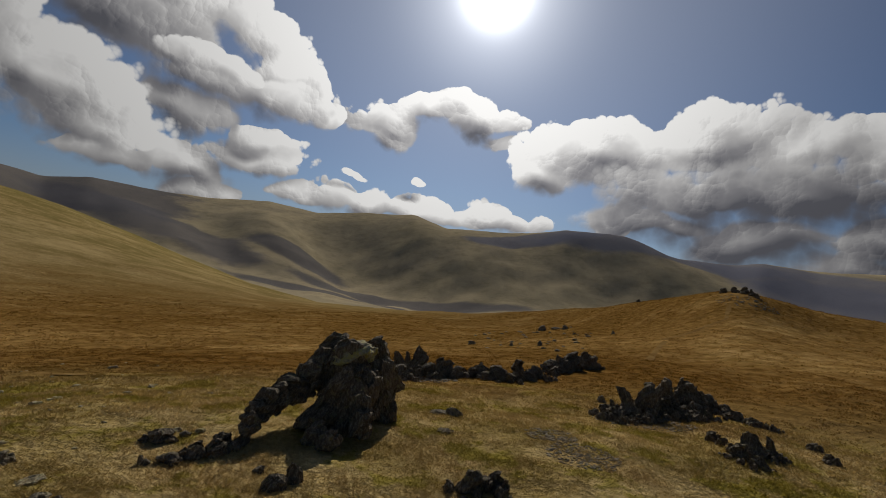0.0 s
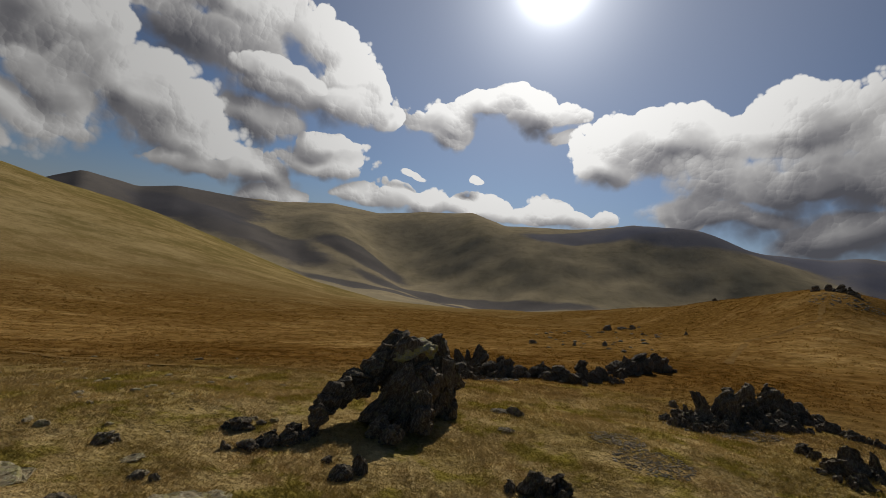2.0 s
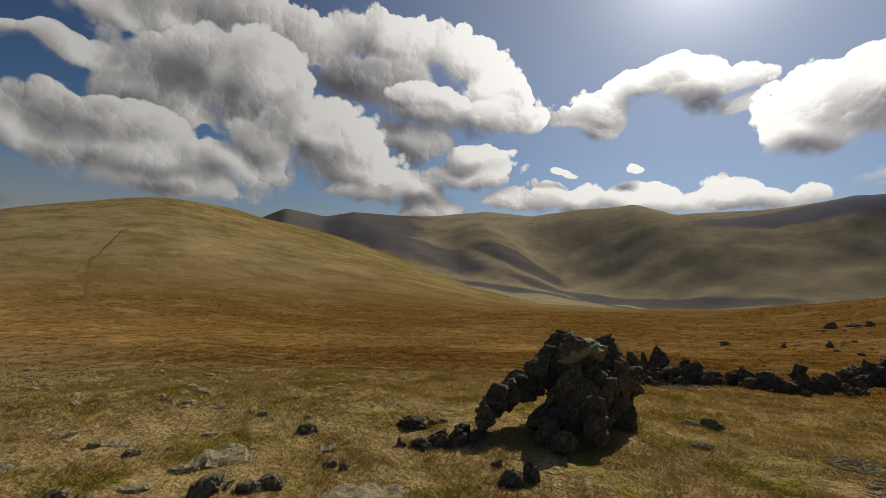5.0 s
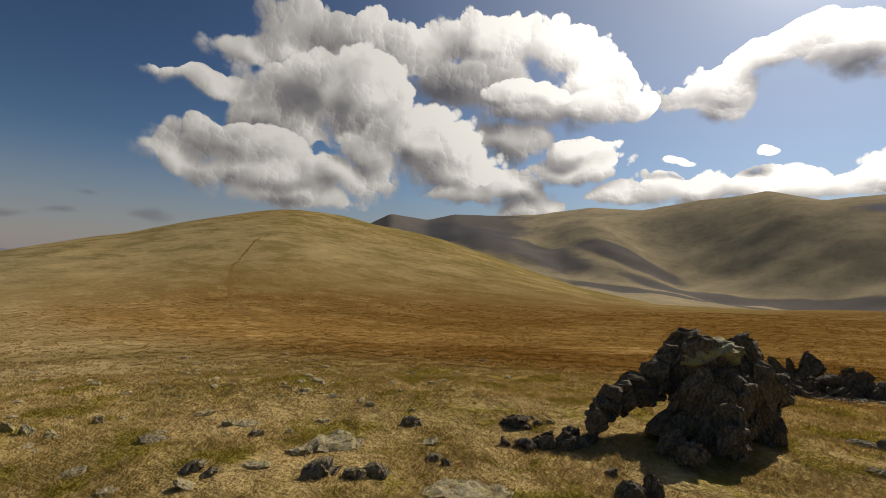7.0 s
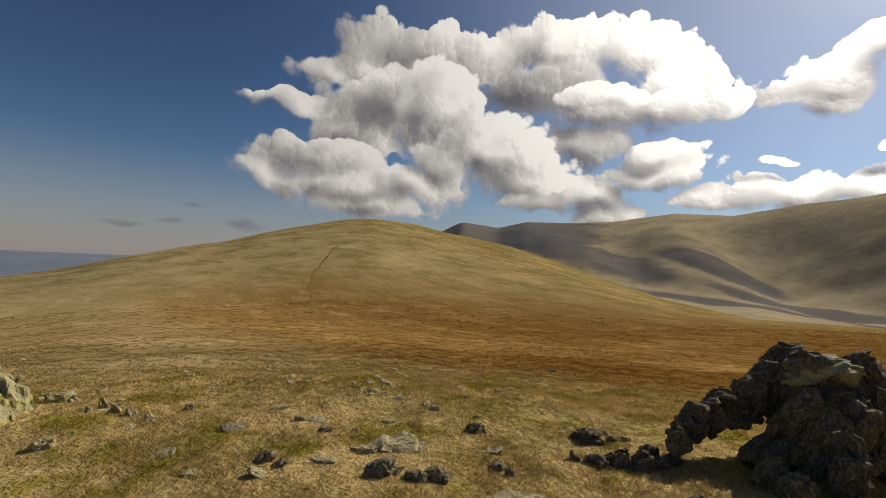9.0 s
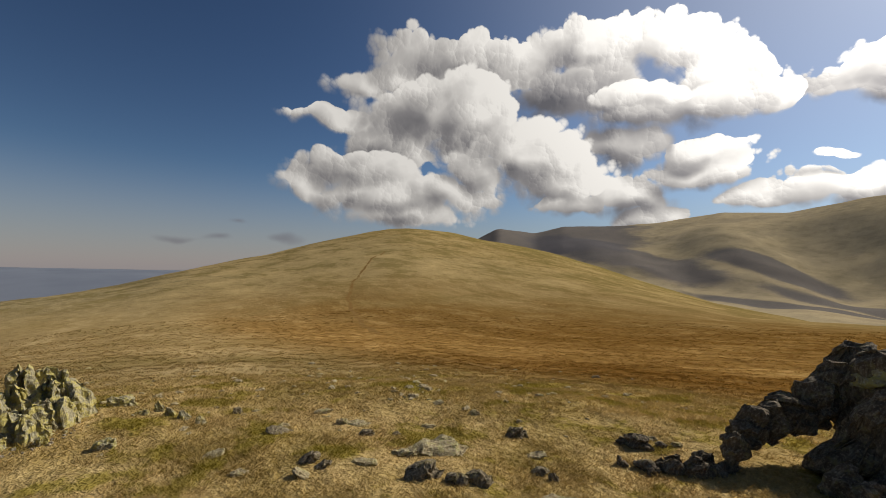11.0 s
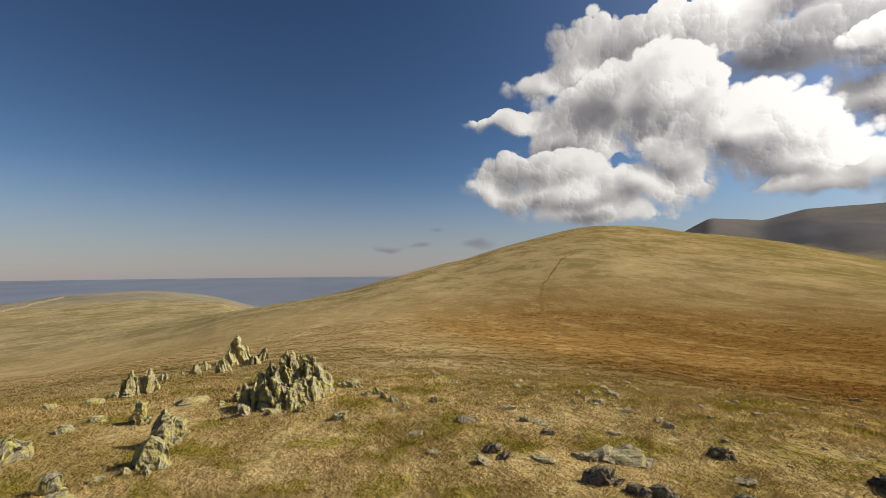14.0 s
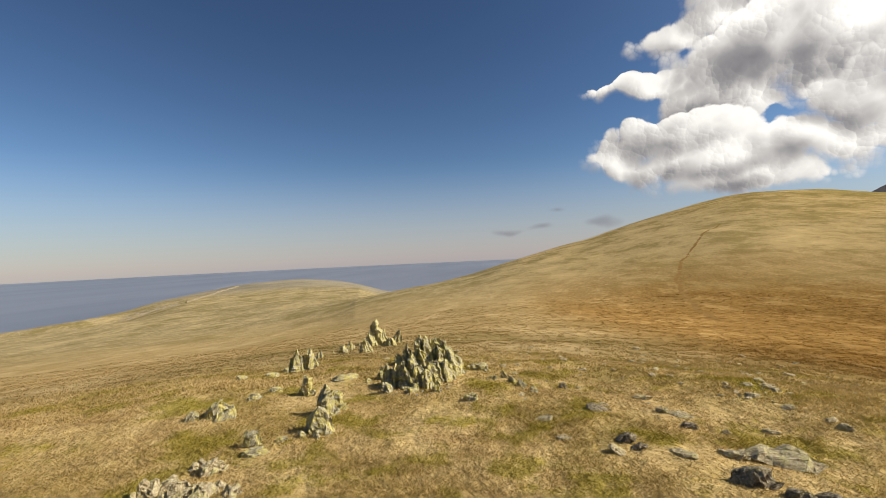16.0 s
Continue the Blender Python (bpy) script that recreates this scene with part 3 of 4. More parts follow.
LEDGE = ((5.28, 18.7, 0.92, 0.55, 0.12), (6.32, 19.51, 0.92, 0.9, 0.0), (7.39, 20.3, 0.98, 0.82, -0.04), (5.02, 17.52, 0.44, 0.38, 0.01), (7.71,
    20.22, 0.43, 0.38, -0.01), (5.62, 18.4, 0.72, 0.7, 0.03))
HEAP = ((5.13, 11.14, 0.63, 0.65, 0.07), (5.74, 11.46, 0.72, 1.19, 0.0), (6.57, 12.12, 0.75, 1.19, -0.01), (7.26, 12.48, 0.71, 1.3, -0.03), (7.9,
    12.78, 0.68, 0.99, -0.12), (8.31, 12.89, 0.57, 0.7, -0.17), (4.7, 10.84, 0.59, 0.39, -0.07), (6.38, 11.66, 0.61, 0.76, -0.12), (7.27, 11.82, 0.61,
    0.49, 0.02), (5.38, 11.05, 0.59, 0.4, -0.06), (8.63, 13.16, 0.43, 0.35, -0.07), (6.71, 11.67, 0.61, 0.55, -0.02))
TRAIL = ((8.38, 11.94, 0.54, 0.29, -0.02), (8.48, 11.34, 0.5, 0.25, -0.02), (8.62, 10.87, 0.27, 0.23, -0.04), (6.23, 9.41, 0.43, 0.26, -0.11), (6.36,
    8.49, 0.71, 0.56, 0.02), (5.93, 8.24, 0.44, 0.34, 0.04), (6.02, 7.85, 0.43, 0.25, -0.05), (6.73, 8.31, 0.35, 0.21, -0.05), (8.45, 9.56, 0.29, 0.18,
    -0.05), (8.0, 8.59, 0.34, 0.22, -0.06))
RIM = ((0.71, 9.19, 0.35, 0.17, -0.1), (0.37, 9.25, 0.35, 0.08, -0.02), (0.46, 8.02, 0.3, 0.06, -0.01), (5.01, 12.49, 0.21, 0.18, -0.06), (15.07,
    60.37, 2.27, 1.04, 0.25), (17.98, 59.88, 1.93, 0.76, -0.08), (8.12, 32.83, 0.82, 0.49, -0.06), (18.51, 45.11, 0.76, 0.57, -0.06), (17.18, 61.1, 3.04,
    0.46, -0.05), (6.12, 33.33, 0.59, 0.37, -0.04), (3.27, 34.63, 1.33, 0.47, 0.16))
FRONT = ((0.75, 5.83, 0.36, 0.28, 0.04), (1.14, 5.96, 0.31, 0.24, -0.01), (0.97, 5.89, 0.3, 0.17, -0.03))
PAIR = ((-1.57, 5.33, 0.29, 0.22, 0.01), (-1.42, 5.54, 0.23, 0.32, 0.01), (-1.91, 5.73, 0.17, 0.11, -0.02), (-2.63, 6.04, 0.28, 0.3, 0.05), (-2.84,
    5.92, 0.29, 0.22, 0.07), (-3.02, 5.76, 0.22, 0.14, 0.07), (-2.52, 6.24, 0.25, 0.18, -0.04), (-3.47, 6.29, 0.4, 0.23, 0.08), (-3.69, 6.23, 0.19, 0.12,
    0.04), (-3.31, 6.54, 0.16, 0.1, 0.04))
CAIRN = ((32.95, 50.49, 0.88, 0.54, 0.07), (33.6, 49.5, 1.1, 0.66, -0.05), (33.91, 48.3, 0.93, 0.69, -0.05), (33.52, 46.67, 0.79, 0.73, -0.05),
    (33.57, 45.9, 0.58, 0.47, -0.03), (32.08, 69.66, 0.66, 0.45, -0.04))
STONES = ((-6.35, 2.36, 0.31, 0.1, 0.02), (-7.81, 2.08, 0.13, 0.16, -0.04), (-5.1, 2.35, 0.27, 0.13, -0.07), (-4.83, 2.41, 0.19, 0.09, -0.05), (-4.05,
    3.22, 0.34, 0.21, -0.05), (-3.65, 3.63, 0.27, 0.19, -0.06), (-3.75, 3.41, 0.21, 0.14, -0.04), (-5.68, 3.79, 0.11, 0.07, -0.02), (-5.82, 3.4, 0.19,
    0.11, -0.0), (-4.78, 5.3, 0.29, 0.18, -0.01), (-3.58, 4.46, 0.22, 0.09, -0.04), (-3.36, 4.45, 0.1, 0.12, -0.02))
FLATS = ((-4.78, 3.84, 0.68, 0.18, -0.01), (-4.82, 3.41, 0.28, 0.1, -0.01), (-4.69, 2.83, 0.26, 0.06, -0.0), (-5.89, 1.45, 0.27, 0.05, -0.01), (-4.72,
    2.17, 0.26, 0.05, 0.02), (-5.23, 1.64, 0.19, 0.06, 0.0), (-7.17, 3.25, 0.26, 0.08, -0.01), (-6.44, 3.28, 0.18, 0.1, -0.01), (-5.81, 4.43, 0.19, 0.06,
    -0.0), (-4.04, 4.89, 0.3, 0.05, -0.01), (-3.19, 6.72, 0.13, 0.07, -0.0), (-2.76, 4.07, 0.76, 0.09, -0.0), (-6.31, 3.47, 0.31, 0.05, -0.0), (-5.82,
    5.35, 0.17, 0.09, -0.0), (-6.63, 5.16, 0.22, 0.05, -0.01))
RIB = ((-8.28, 1.04, 0.17, 0.18, -0.04), (-7.94, 1.15, 0.17, 0.16, -0.05), (-7.75, 1.32, 0.2, 0.14, -0.02), (-7.47, 1.51, 0.17, 0.12, -0.04), (-8.25,
    0.82, 0.15, 0.08, -0.02), (-9.05, 0.69, 0.15, 0.11, -0.02))
LOWRIB = ((-3.08, 5.75, 0.31, 0.15, 0.06), (-2.85, 6.01, 0.38, 0.25, 0.03), (-2.7, 6.43, 0.38, 0.24, -0.0), (-2.49, 6.52, 0.29, 0.13, -0.04), (-2.93,
    5.85, 0.28, 0.15, 0.0))
SPIRES = ((-21.54, -4.98, 1.14, 1.45, -0.02), (-21.94, -4.63, 0.76, 0.88, -0.02), (-16.93, -4.18, 0.68, 0.55, -0.05), (-23.09, -4.21, 0.8, 0.69,
    0.18), (-19.33, -3.74, 0.77, 0.41, 0.02), (-22.56, -5.55, 0.78, 0.73, -0.12))
CRAG = ((-8.1, -0.15, 0.5, 0.42, 0.0), (-7.95, -0.35, 0.45, 0.5, 0.0), (-8.9, -0.75, 0.6, 0.62, 0.0), (-9.0, -0.35, 0.6, 0.66, 0.0), (-7.92, -1.18, 0.35, 0.4, 0.02), (-7.88, -0.99, 0.39, 0.53, 0.03), (-7.75, -0.77, 0.45, 0.57, 0.02), (-7.74, -0.55, 0.44, 0.46, 0.02), (-7.64,
    -0.37, 0.38, 0.33, -0.02), (-9.74, -0.84, 0.55, 0.82, 0.1), (-9.75, -0.51, 0.5, 0.79, -0.02), (-9.04, -0.23, 0.42, 0.67, -0.02), (-8.61, 0.05, 0.44,
    0.58, -0.07), (-9.9, -1.2, 0.36, 0.5, 0.03), (-8.42, -1.4, 0.32, 0.35, -0.01), (-8.24, -0.28, 0.45, 0.45, -0.01), (-8.3, -0.09, 0.34, 0.32, -0.01))
LICHEN = ((-6.27, -1.8, 0.38, 0.47, -0.0), (-7.32, -2.55, 0.28, 0.36, -0.01), (-5.46, -1.61, 0.42, 0.32, 0.05), (-6.89, -1.85, 0.23, 0.24, -0.03))
TEETH = ((-10.29, -4.18, 0.44, 0.56, 0.1), (-10.37, -3.89, 0.5, 0.6, 0.08), (-13.83, -4.9, 0.33, 0.24, 0.03), (-16.63, -5.07, 0.44, 0.38, 0.02),
    (-18.18, -5.29, 0.34, 0.34, 0.06), (-11.01, -3.96, 0.35, 0.3, 0.03))
WEST = ((-5.98, -3.39, 0.34, 0.36, 0.04), (-5.87, -3.77, 0.17, 0.2, -0.01), (-6.95, -3.38, 0.2, 0.15, 0.02), (-5.04, -2.36, 0.2, 0.29, 0.04), (-4.82,
    -2.2, 0.29, 0.09, -0.0), (-7.42, -3.2, 0.2, 0.14, 0.01), (-8.51, -2.24, 0.46, 0.16, 0.0), (-6.88, 0.43, 0.21, 0.15, -0.02), (-9.15, 0.52, 0.34, 0.24,
    -0.01), (-9.32, -4.28, 0.29, 0.15, 0.0), (-9.04, -4.81, 0.23, 0.13, 0.03), (-5.17, -2.01, 0.13, 0.07, 0.0), (-6.09, -3.69, 0.09, 0.07, 0.0))
SCREE = ((-3.94, -2.86, 0.24, 0.19, -0.06), (-3.86, -2.47, 0.31, 0.19, 0.01), (-4.39, -2.48, 0.32, 0.14, -0.03), (-3.82, -2.2, 0.29, 0.13, 0.03),
    (-4.09, -2.77, 0.22, 0.09, 0.0), (-3.79, -1.87, 0.21, 0.09, -0.0))
# the great crag: x, y, z of the middle, width, height, tilt
ARM = ((-2.4, 6.48, 0.15, 0.3, 0.38, 25), (-2.43, 6.72, 0.21, 0.33, 0.47, 30), (-2.37, 6.89, 0.33, 0.39, 0.47, 30), (-2.27, 7.11, 0.42, 0.48, 0.4, 38), (-2.13, 7.4, 0.5, 0.54, 0.39, 28),
    (-1.99, 7.68, 0.63, 0.51, 0.53, 15), (-1.86, 7.9, 0.78, 0.56, 0.65, 12))
HEAD = ((-1.78, 8.38, 0.99, 0.63, 0.72, 10), (-1.32, 8.02, 1.09, 0.9, 0.41, -6), (-0.95, 8.72, 1.01, 0.51, 0.6, -15), (-1.39, 7.98, 0.69, 1.03, 1.12, 0),
    (-0.93, 8.3, 0.68, 0.84, 0.98, -22), (-1.52, 7.28, 0.34, 0.62, 1.17, 30), (-1.26, 7.41, 0.23, 0.77, 1.14, 8), (-0.95, 7.22, 0.33, 0.45, 0.61, -5),
    (-1.25, 6.5, 0.07, 0.48, 0.27, -28), (-1.51, 6.7, 0.03, 0.32, 0.42, 24), (-0.66, 8.67, 0.6, 0.51, 0.65, -30), (-1.05, 7.87, 0.46, 0.81, 0.94, -10), (-0.88, 7.03, 0.18, 0.43, 0.43, 0), (-0.72, 8.3, 0.16, 0.6, 0.72, -24))


def cleave(bm, rng, size, rough, upright):
    """Break a hull into beds of slate: each bed steps in or out, and its faces are roughened."""
    bed = Vector((rng.uniform(0.7, 1.0), rng.uniform(-0.4, 0.4), 0.22)) if upright else Vector((-0.55 + rng.uniform(-0.2, 0.2), rng.uniform(-0.35, 0.35), 0.8))
    bed.normalize()
    thick = size * (0.13 if upright else 0.17)
    steps = [rng.uniform(-0.22, 0.06) for _ in range(64)]
    shift = Vector((rng.random() * 50, rng.random() * 50, rng.random() * 50))
    for v in bm.verts:
        q = v.co / size + shift
        layer = math.floor(v.co.dot(bed) / thick + 0.6 * noise.noise(q * 1.4) + 0.25 * noise.noise(q * 5.0))
        along = v.normal - bed * v.normal.dot(bed)
        n = noise.fractal(q * 2.4, 1.0, 2.0, 3) * 0.09 - abs(noise.noise(q * 4.1)) * 0.09
        v.co += along * steps[layer % 64] * size * rough + v.normal * n * size * rough


def stone_mesh(name, seed, w, d, h, tip, rough, mat, grain=1.1):
    """A cleaved stone: the hull of three ragged rings, split finer and roughened along its grain."""
    rng = random.Random(seed)
    bm = bmesh.new()
    for level, size, count in ((-0.35, 0.95, 6), (0.05, 1.05, 7), (0.5, 0.92 - 0.35 * (1 - tip), 7), (0.82, 0.25 + 0.55 * tip, 5), (1.0, 0.06 + 0.5 * tip, 3)):
        turn = rng.random() * 6.28
        for i in range(count):
            a = turn + i * 6.283 / count + rng.uniform(-0.35, 0.35)
            s = size * rng.uniform(0.72, 1.08) * 0.5
            bm.verts.new((math.cos(a) * s * w, math.sin(a) * s * d, (level + rng.uniform(-0.09, 0.06)) * h))
    hull = bmesh.ops.convex_hull(bm, input=bm.verts)
    loose = [g for g in hull["geom_interior"] + hull["geom_unused"] if isinstance(g, bmesh.types.BMVert) and g.is_valid]
    bmesh.ops.delete(bm, geom=list(set(loose)), context="VERTS")
    bmesh.ops.subdivide_edges(bm, edges=bm.edges[:], cuts=2, use_grid_fill=True)
    bmesh.ops.triangulate(bm, faces=bm.faces[:])
    for least in (0.2, 0.3):
        if max(w, h) > least:
            bmesh.ops.subdivide_edges(bm, edges=[e for e in bm.edges if e.calc_length() > 0.11 * max(w, h)], cuts=1)
            bmesh.ops.triangulate(bm, faces=bm.faces[:])
    bm.normal_update()
    cleave(bm, rng, (w * d * h) ** (1 / 3), rough, grain < 1.5)
    me = bpy.data.meshes.new(name)
    bm.to_mesh(me)
    bm.free()
    me.materials.append(mat)
    return me


def boulder_mesh(name, seed, w, d, h, rough, mat):
    """A rounded, cracked boulder: a hull widest in the middle, roughened at three scales."""
    rng = random.Random(seed)
    bm = bmesh.new()
    for level, size, count in ((-0.5, 0.7, 5), (-0.3, 0.95, 5), (0.1, 1.0, 6), (0.36, 0.85, 5), (0.5, 0.5, 4)):
        turn = rng.random() * 6.28
        for i in range(count):
            a = turn + i * 6.283 / count + rng.uniform(-0.4, 0.4)
            s = size * rng.uniform(0.78, 1.12) * 0.5
            bm.verts.new((math.cos(a) * s * w, math.sin(a) * s * d, (level + rng.uniform(-0.06, 0.06)) * h))
    hull = bmesh.ops.convex_hull(bm, input=bm.verts)
    loose = [g for g in hull["geom_interior"] + hull["geom_unused"] if isinstance(g, bmesh.types.BMVert) and g.is_valid]
    bmesh.ops.delete(bm, geom=list(set(loose)), context="VERTS")
    for cuts in (2, 1):
        bmesh.ops.subdivide_edges(bm, edges=bm.edges[:], cuts=cuts, use_grid_fill=True)
        bmesh.ops.triangulate(bm, faces=bm.faces[:])
    bm.normal_update()
    cleave(bm, rng, (w * d * h) ** (1 / 3), rough * 0.6, False)
    me = bpy.data.meshes.new(name)
    bm.to_mesh(me)
    bm.free()
    me.materials.append(mat)
    return me


def great_crag():
    cx, cy = -1.6, 8.0
    base = new("rock_outcrop")
    base.location = (cx, cy, float(ground(cx, cy)))
    tagged(base, "big dark craggy slate outcrop rising from sloping grass", "rock outcrop", "crags on the spur")
    for i, (x, y, z, w, h, tilt) in enumerate(ARM + HEAD):
        # cap stone takes the paler material, its sunlit top put into the colour
        part_name = "cap_stone" if i == len(ARM) + 1 else "boulder"
        ob = new(part_name, boulder_mesh(part_name, 700 + i, w * (1.18 if i < len(ARM) else 1.0), max(w, 0.45 * h) * 0.85, h * 1.05, 1.4, SLATE if part_name == "boulder" else LICHENED))
        ob.parent = base
        ob.matrix_parent_inverse = Matrix.Translation(base.location).inverted()
        ob.matrix_basis = pose(x, y, z, 0, tilt, 12 + (i * 37) % 30 - 15)
    tagged(base.children[len(ARM) + 1], "cap stone coloured pale as a sunlit top")
    return base


def stand(x, y, lean, h, seed):
    """The pose of a stone at (x, y): faces the first eye roughly, leans sideways as seen from there."""
    rng = random.Random(seed)
    facing = math.degrees(math.atan2(y, x)) - 90
    return pose(x, y, float(ground(x, y)) - 0.02 * h, rng.uniform(-8, 8), math.degrees(math.atan2(lean, h)), facing + rng.uniform(-18, 18))


def outcrop(name, label, group, specs, tip, mat, part_name, seed, rough=1.0, depth=0.75, grain=1.1, rubble=0.0, shards=0):
    cx, cy = sum(s[0] for s in specs) / len(specs), sum(s[1] for s in specs) / len(specs)
    base = new(name)
    base.location = (cx, cy, float(ground(cx, cy)))
    tagged(base, label, "rock outcrop", group)
    for i, (x, y, w, h, lean) in enumerate(specs):
        ob = new(part_name, stone_mesh(part_name, seed * 100 + i, w * 1.12, w * depth, h * 1.04, tip, rough, mat, grain))
        ob.parent = base
        ob.matrix_parent_inverse = Matrix.Translation(base.location).inverted()
        ob.matrix_basis = stand(x, y, lean, h, seed * 100 + i)
    rng = random.Random(seed)
    for i in range(len(specs) * shards):
        x, y, w, h, lean = specs[i % len(specs)]
        long, tall = w * rng.uniform(0.28, 0.6), h * rng.uniform(0.4, 1.0)
        x, y = x + rng.uniform(-0.6, 0.6) * w, y + rng.uniform(-0.55, 0.25) * w
        ob = new("shard", stone_mesh("shard", seed * 2000 + i, long, long * rng.uniform(0.3, 0.5), tall, rng.uniform(0.3, 0.8), 0.9, mat, 1.0))
        ob.parent = base
        ob.matrix_parent_inverse = Matrix.Translation(base.location).inverted()
        ob.matrix_basis = pose(x, y, float(ground(x, y)) - 0.04 * tall, rng.uniform(-14, 14), -22 + rng.uniform(-14, 14), math.degrees(math.atan2(y, x)) - 90 + rng.uniform(-30, 30))
    for i in range(int(len(specs) * rubble)):
        x, y, w, h, lean = rng.choice(specs)
        s = w * rng.uniform(0.3, 0.6)
        x, y = x + rng.uniform(-0.8, 0.8) * w, y + rng.uniform(-0.9, 0.4) * w
        ob = new("block", stone_mesh("block", seed * 1000 + i, s, s * 0.8, s * rng.uniform(0.4, 0.9), 0.8, 0.9, mat, 2.6))
        ob.parent = base
        ob.matrix_parent_inverse = Matrix.Translation(base.location).inverted()
        ob.matrix_basis = pose(x, y, float(ground(x, y)), rng.uniform(-25, 25), rng.uniform(-25, 25), rng.uniform(0, 360))
    return base


def single_stones(name, label, group, specs, tip, mat, seed):
    for i, (x, y, w, h, lean) in enumerate(specs):
        ob = new(name, stone_mesh(name, seed * 100 + i, w * 1.3, w * 0.9, h, min(1.1, tip + 0.2), 0.9, mat, 1.8))
        ob.matrix_basis = stand(x, y, lean, h, seed * 100 + i)
        tagged(ob, label, "rock", group)


great_crag()
outcrop("rock_outcrop", "broken dark slate crag with rubble on grass", "crags on the spur", [(x, y, w * 0.95, h * 0.75, lean) for x, y, w, h, lean in SPUR], 0.8, SLATE, "boulder", 2, 1.1, 0.8, 2.4, 4.0, 2)
outcrop("rock_outcrop", "low comb of dark jagged slate on grass", "crags on the spur", [(x, y, w * 1.0, h * 0.72, lean) for x, y, w, h, lean in COMB], 0.7, SLATE, "boulder", 3, 1.2, 0.8, 2.6, 4.0, 3)
outcrop("rock_outcrop", "low dark slate ledge beyond the comb of rock", "crags on the spur", [(x, y, w * 1.1, h * 0.85, lean) for x, y, w, h, lean in LEDGE], 0.9, SLATE, "boulder", 4, 1.1, 0.8, 2.4, 2.0, 2)
outcrop("rock_outcrop", "heaped grey slate blocks with splintered tops", "crags on the spur", [(x, y, w * 1.05, h * 0.72, lean) for x, y, w, h, lean in HEAP], 0.6, SLATE, "splinter", 5, 1.1, 0.9, 1.8, 8.0, 6)
outcrop("rock_outcrop", "trail of dark tilted slate blocks in grass", "crags on the spur", [(x, y, w * 0.9, h * 0.8, lean) for x, y, w, h, lean in TRAIL], 0.75, SLATE, "boulder", 6, 1.1, 0.8, 2.0, 2.5, 2)
single_stones("rock", "small dark slate stone lying in the grass", "dark stones", [s if s[1] < 25 else (s[0], s[1], s[2] * 0.45, s[3] * 0.7, 0.0) for s in RIM], 0.6, GREY_STONE, 7)
outcrop("rock_outcrop", "low weathered grey rock flush with grass", "crags on the spur", FRONT, 0.8, SLATE, "boulder", 8, 1.1, 0.8, 2.4, 3.0)
single_stones("rock", "dark angular slate stone set in grass", "dark stones", [(x, y, w, h * 0.75, lean) for x, y, w, h, lean in PAIR], 0.55, SLATE, 9)
outcrop("rock_outcrop", "small dark rocks crowning the grassy knoll", "crags on the spur", CAIRN, 0.7, SLATE, "boulder", 10, 1.1, 0.8, 2.0, 3.0)
single_stones("rock", "weathered dark grey stone in yellow grass", "stones on the flank", [(x, y, w * 1.1, h * 0.72, lean) for x, y, w, h, lean in STONES], 0.7, GREY_STONE, 11)
single_stones("flat_stone", "flat pale lichened stone sunk in grass", "flat stones", [(x, y, w, h * 0.7, lean) for x, y, w, h, lean in FLATS], 0.95, PALE_STONE, 12)
outcrop("rock_outcrop", "thin rib of brown slate breaking the turf", "crags on the spur", RIB, 0.3, LICHENED, "splinter", 13, 1.1, 0.75, 1.4, 2.5)
outcrop("rock_outcrop", "low dark slate rib below the crag", "crags on the spur", [(x, y, w, h * 0.75, lean) for x, y, w, h, lean in LOWRIB], 0.4, SLATE, "splinter", 14, 1.1, 0.75, 1.6, 2.5)
outcrop("rock_outcrop", "pointed lichened slate spires on the ridge", "lichened crags", SPIRES, 0.1, LICHENED, "spire", 15, 1.3, 0.7, 1.0, 1.5)
outcrop("rock_outcrop", "ribbed yellow-grey lichened slate crag on turf", "lichened crags", [(x, y, w * 1.12, h * 0.88, lean) for x, y, w, h, lean in CRAG], 0.5, LICHENED, "rib", 16, 1.3, 0.8, 0.9, 3.0)
outcrop("rock_outcrop", "upright boulders crusted with yellow-green lichen", "lichened crags", LICHEN, 0.85, LICHENED, "boulder", 17, 0.8, 0.8, 1.8, 3.0)
outcrop("rock_outcrop", "row of grey lichened rock teeth", "lichened crags", TEETH, 0.35, LICHENED, "tooth", 18, 1.3, 0.75, 1.1, 2.0)
single_stones("rock", "grey lichened stone in sunlit grass", "stones on the flank", [(x, y, w * 1.1, h * 0.75, lean) for x, y, w, h, lean in WEST], 0.8, LICHENED, 19)
outcrop("rock_outcrop", "low broken rock with pale lichen patches", "lichened crags", SCREE, 0.9, PALE_STONE, "slab", 20, 1.1, 0.8, 2.4, 3.0)


def scatter_stones():
    """Pale stones strewn over the stony turf, from a few shared shapes."""
    rng = random.Random(5)
    shapes = [stone_mesh("stone", 900 + i, 0.15, 0.11, 0.032, 0.95, 0.8, PALE_STONE, 2.0) for i in range(7)]
    for i in range(290):
        a = rng.triangular(22, 104, 66)
        r = rng.triangular(6.5, 15.0, 9.5) if i % 4 else rng.uniform(9, 24)
        x, y = -math.sin(radians(a)) * r, math.cos(radians(a)) * r
        ob = new("stone", shapes[i % 7])
        s = rng.choice((0.3, 0.4, 0.5, 0.6, 0.8, 1.1, 1.5)) * (0.7 + r / 22)
        ob.matrix_basis = pose(x, y, float(ground(x, y)), rng.uniform(-12, 12), rng.uniform(-12, 12), rng.uniform(0, 360)) @ Matrix.Diagonal((s, s * rng.uniform(0.6, 1), s, 1))
        tagged(ob, "small pale stone strewn on the turf", "stone", "strewn stones")


scatter_stones()


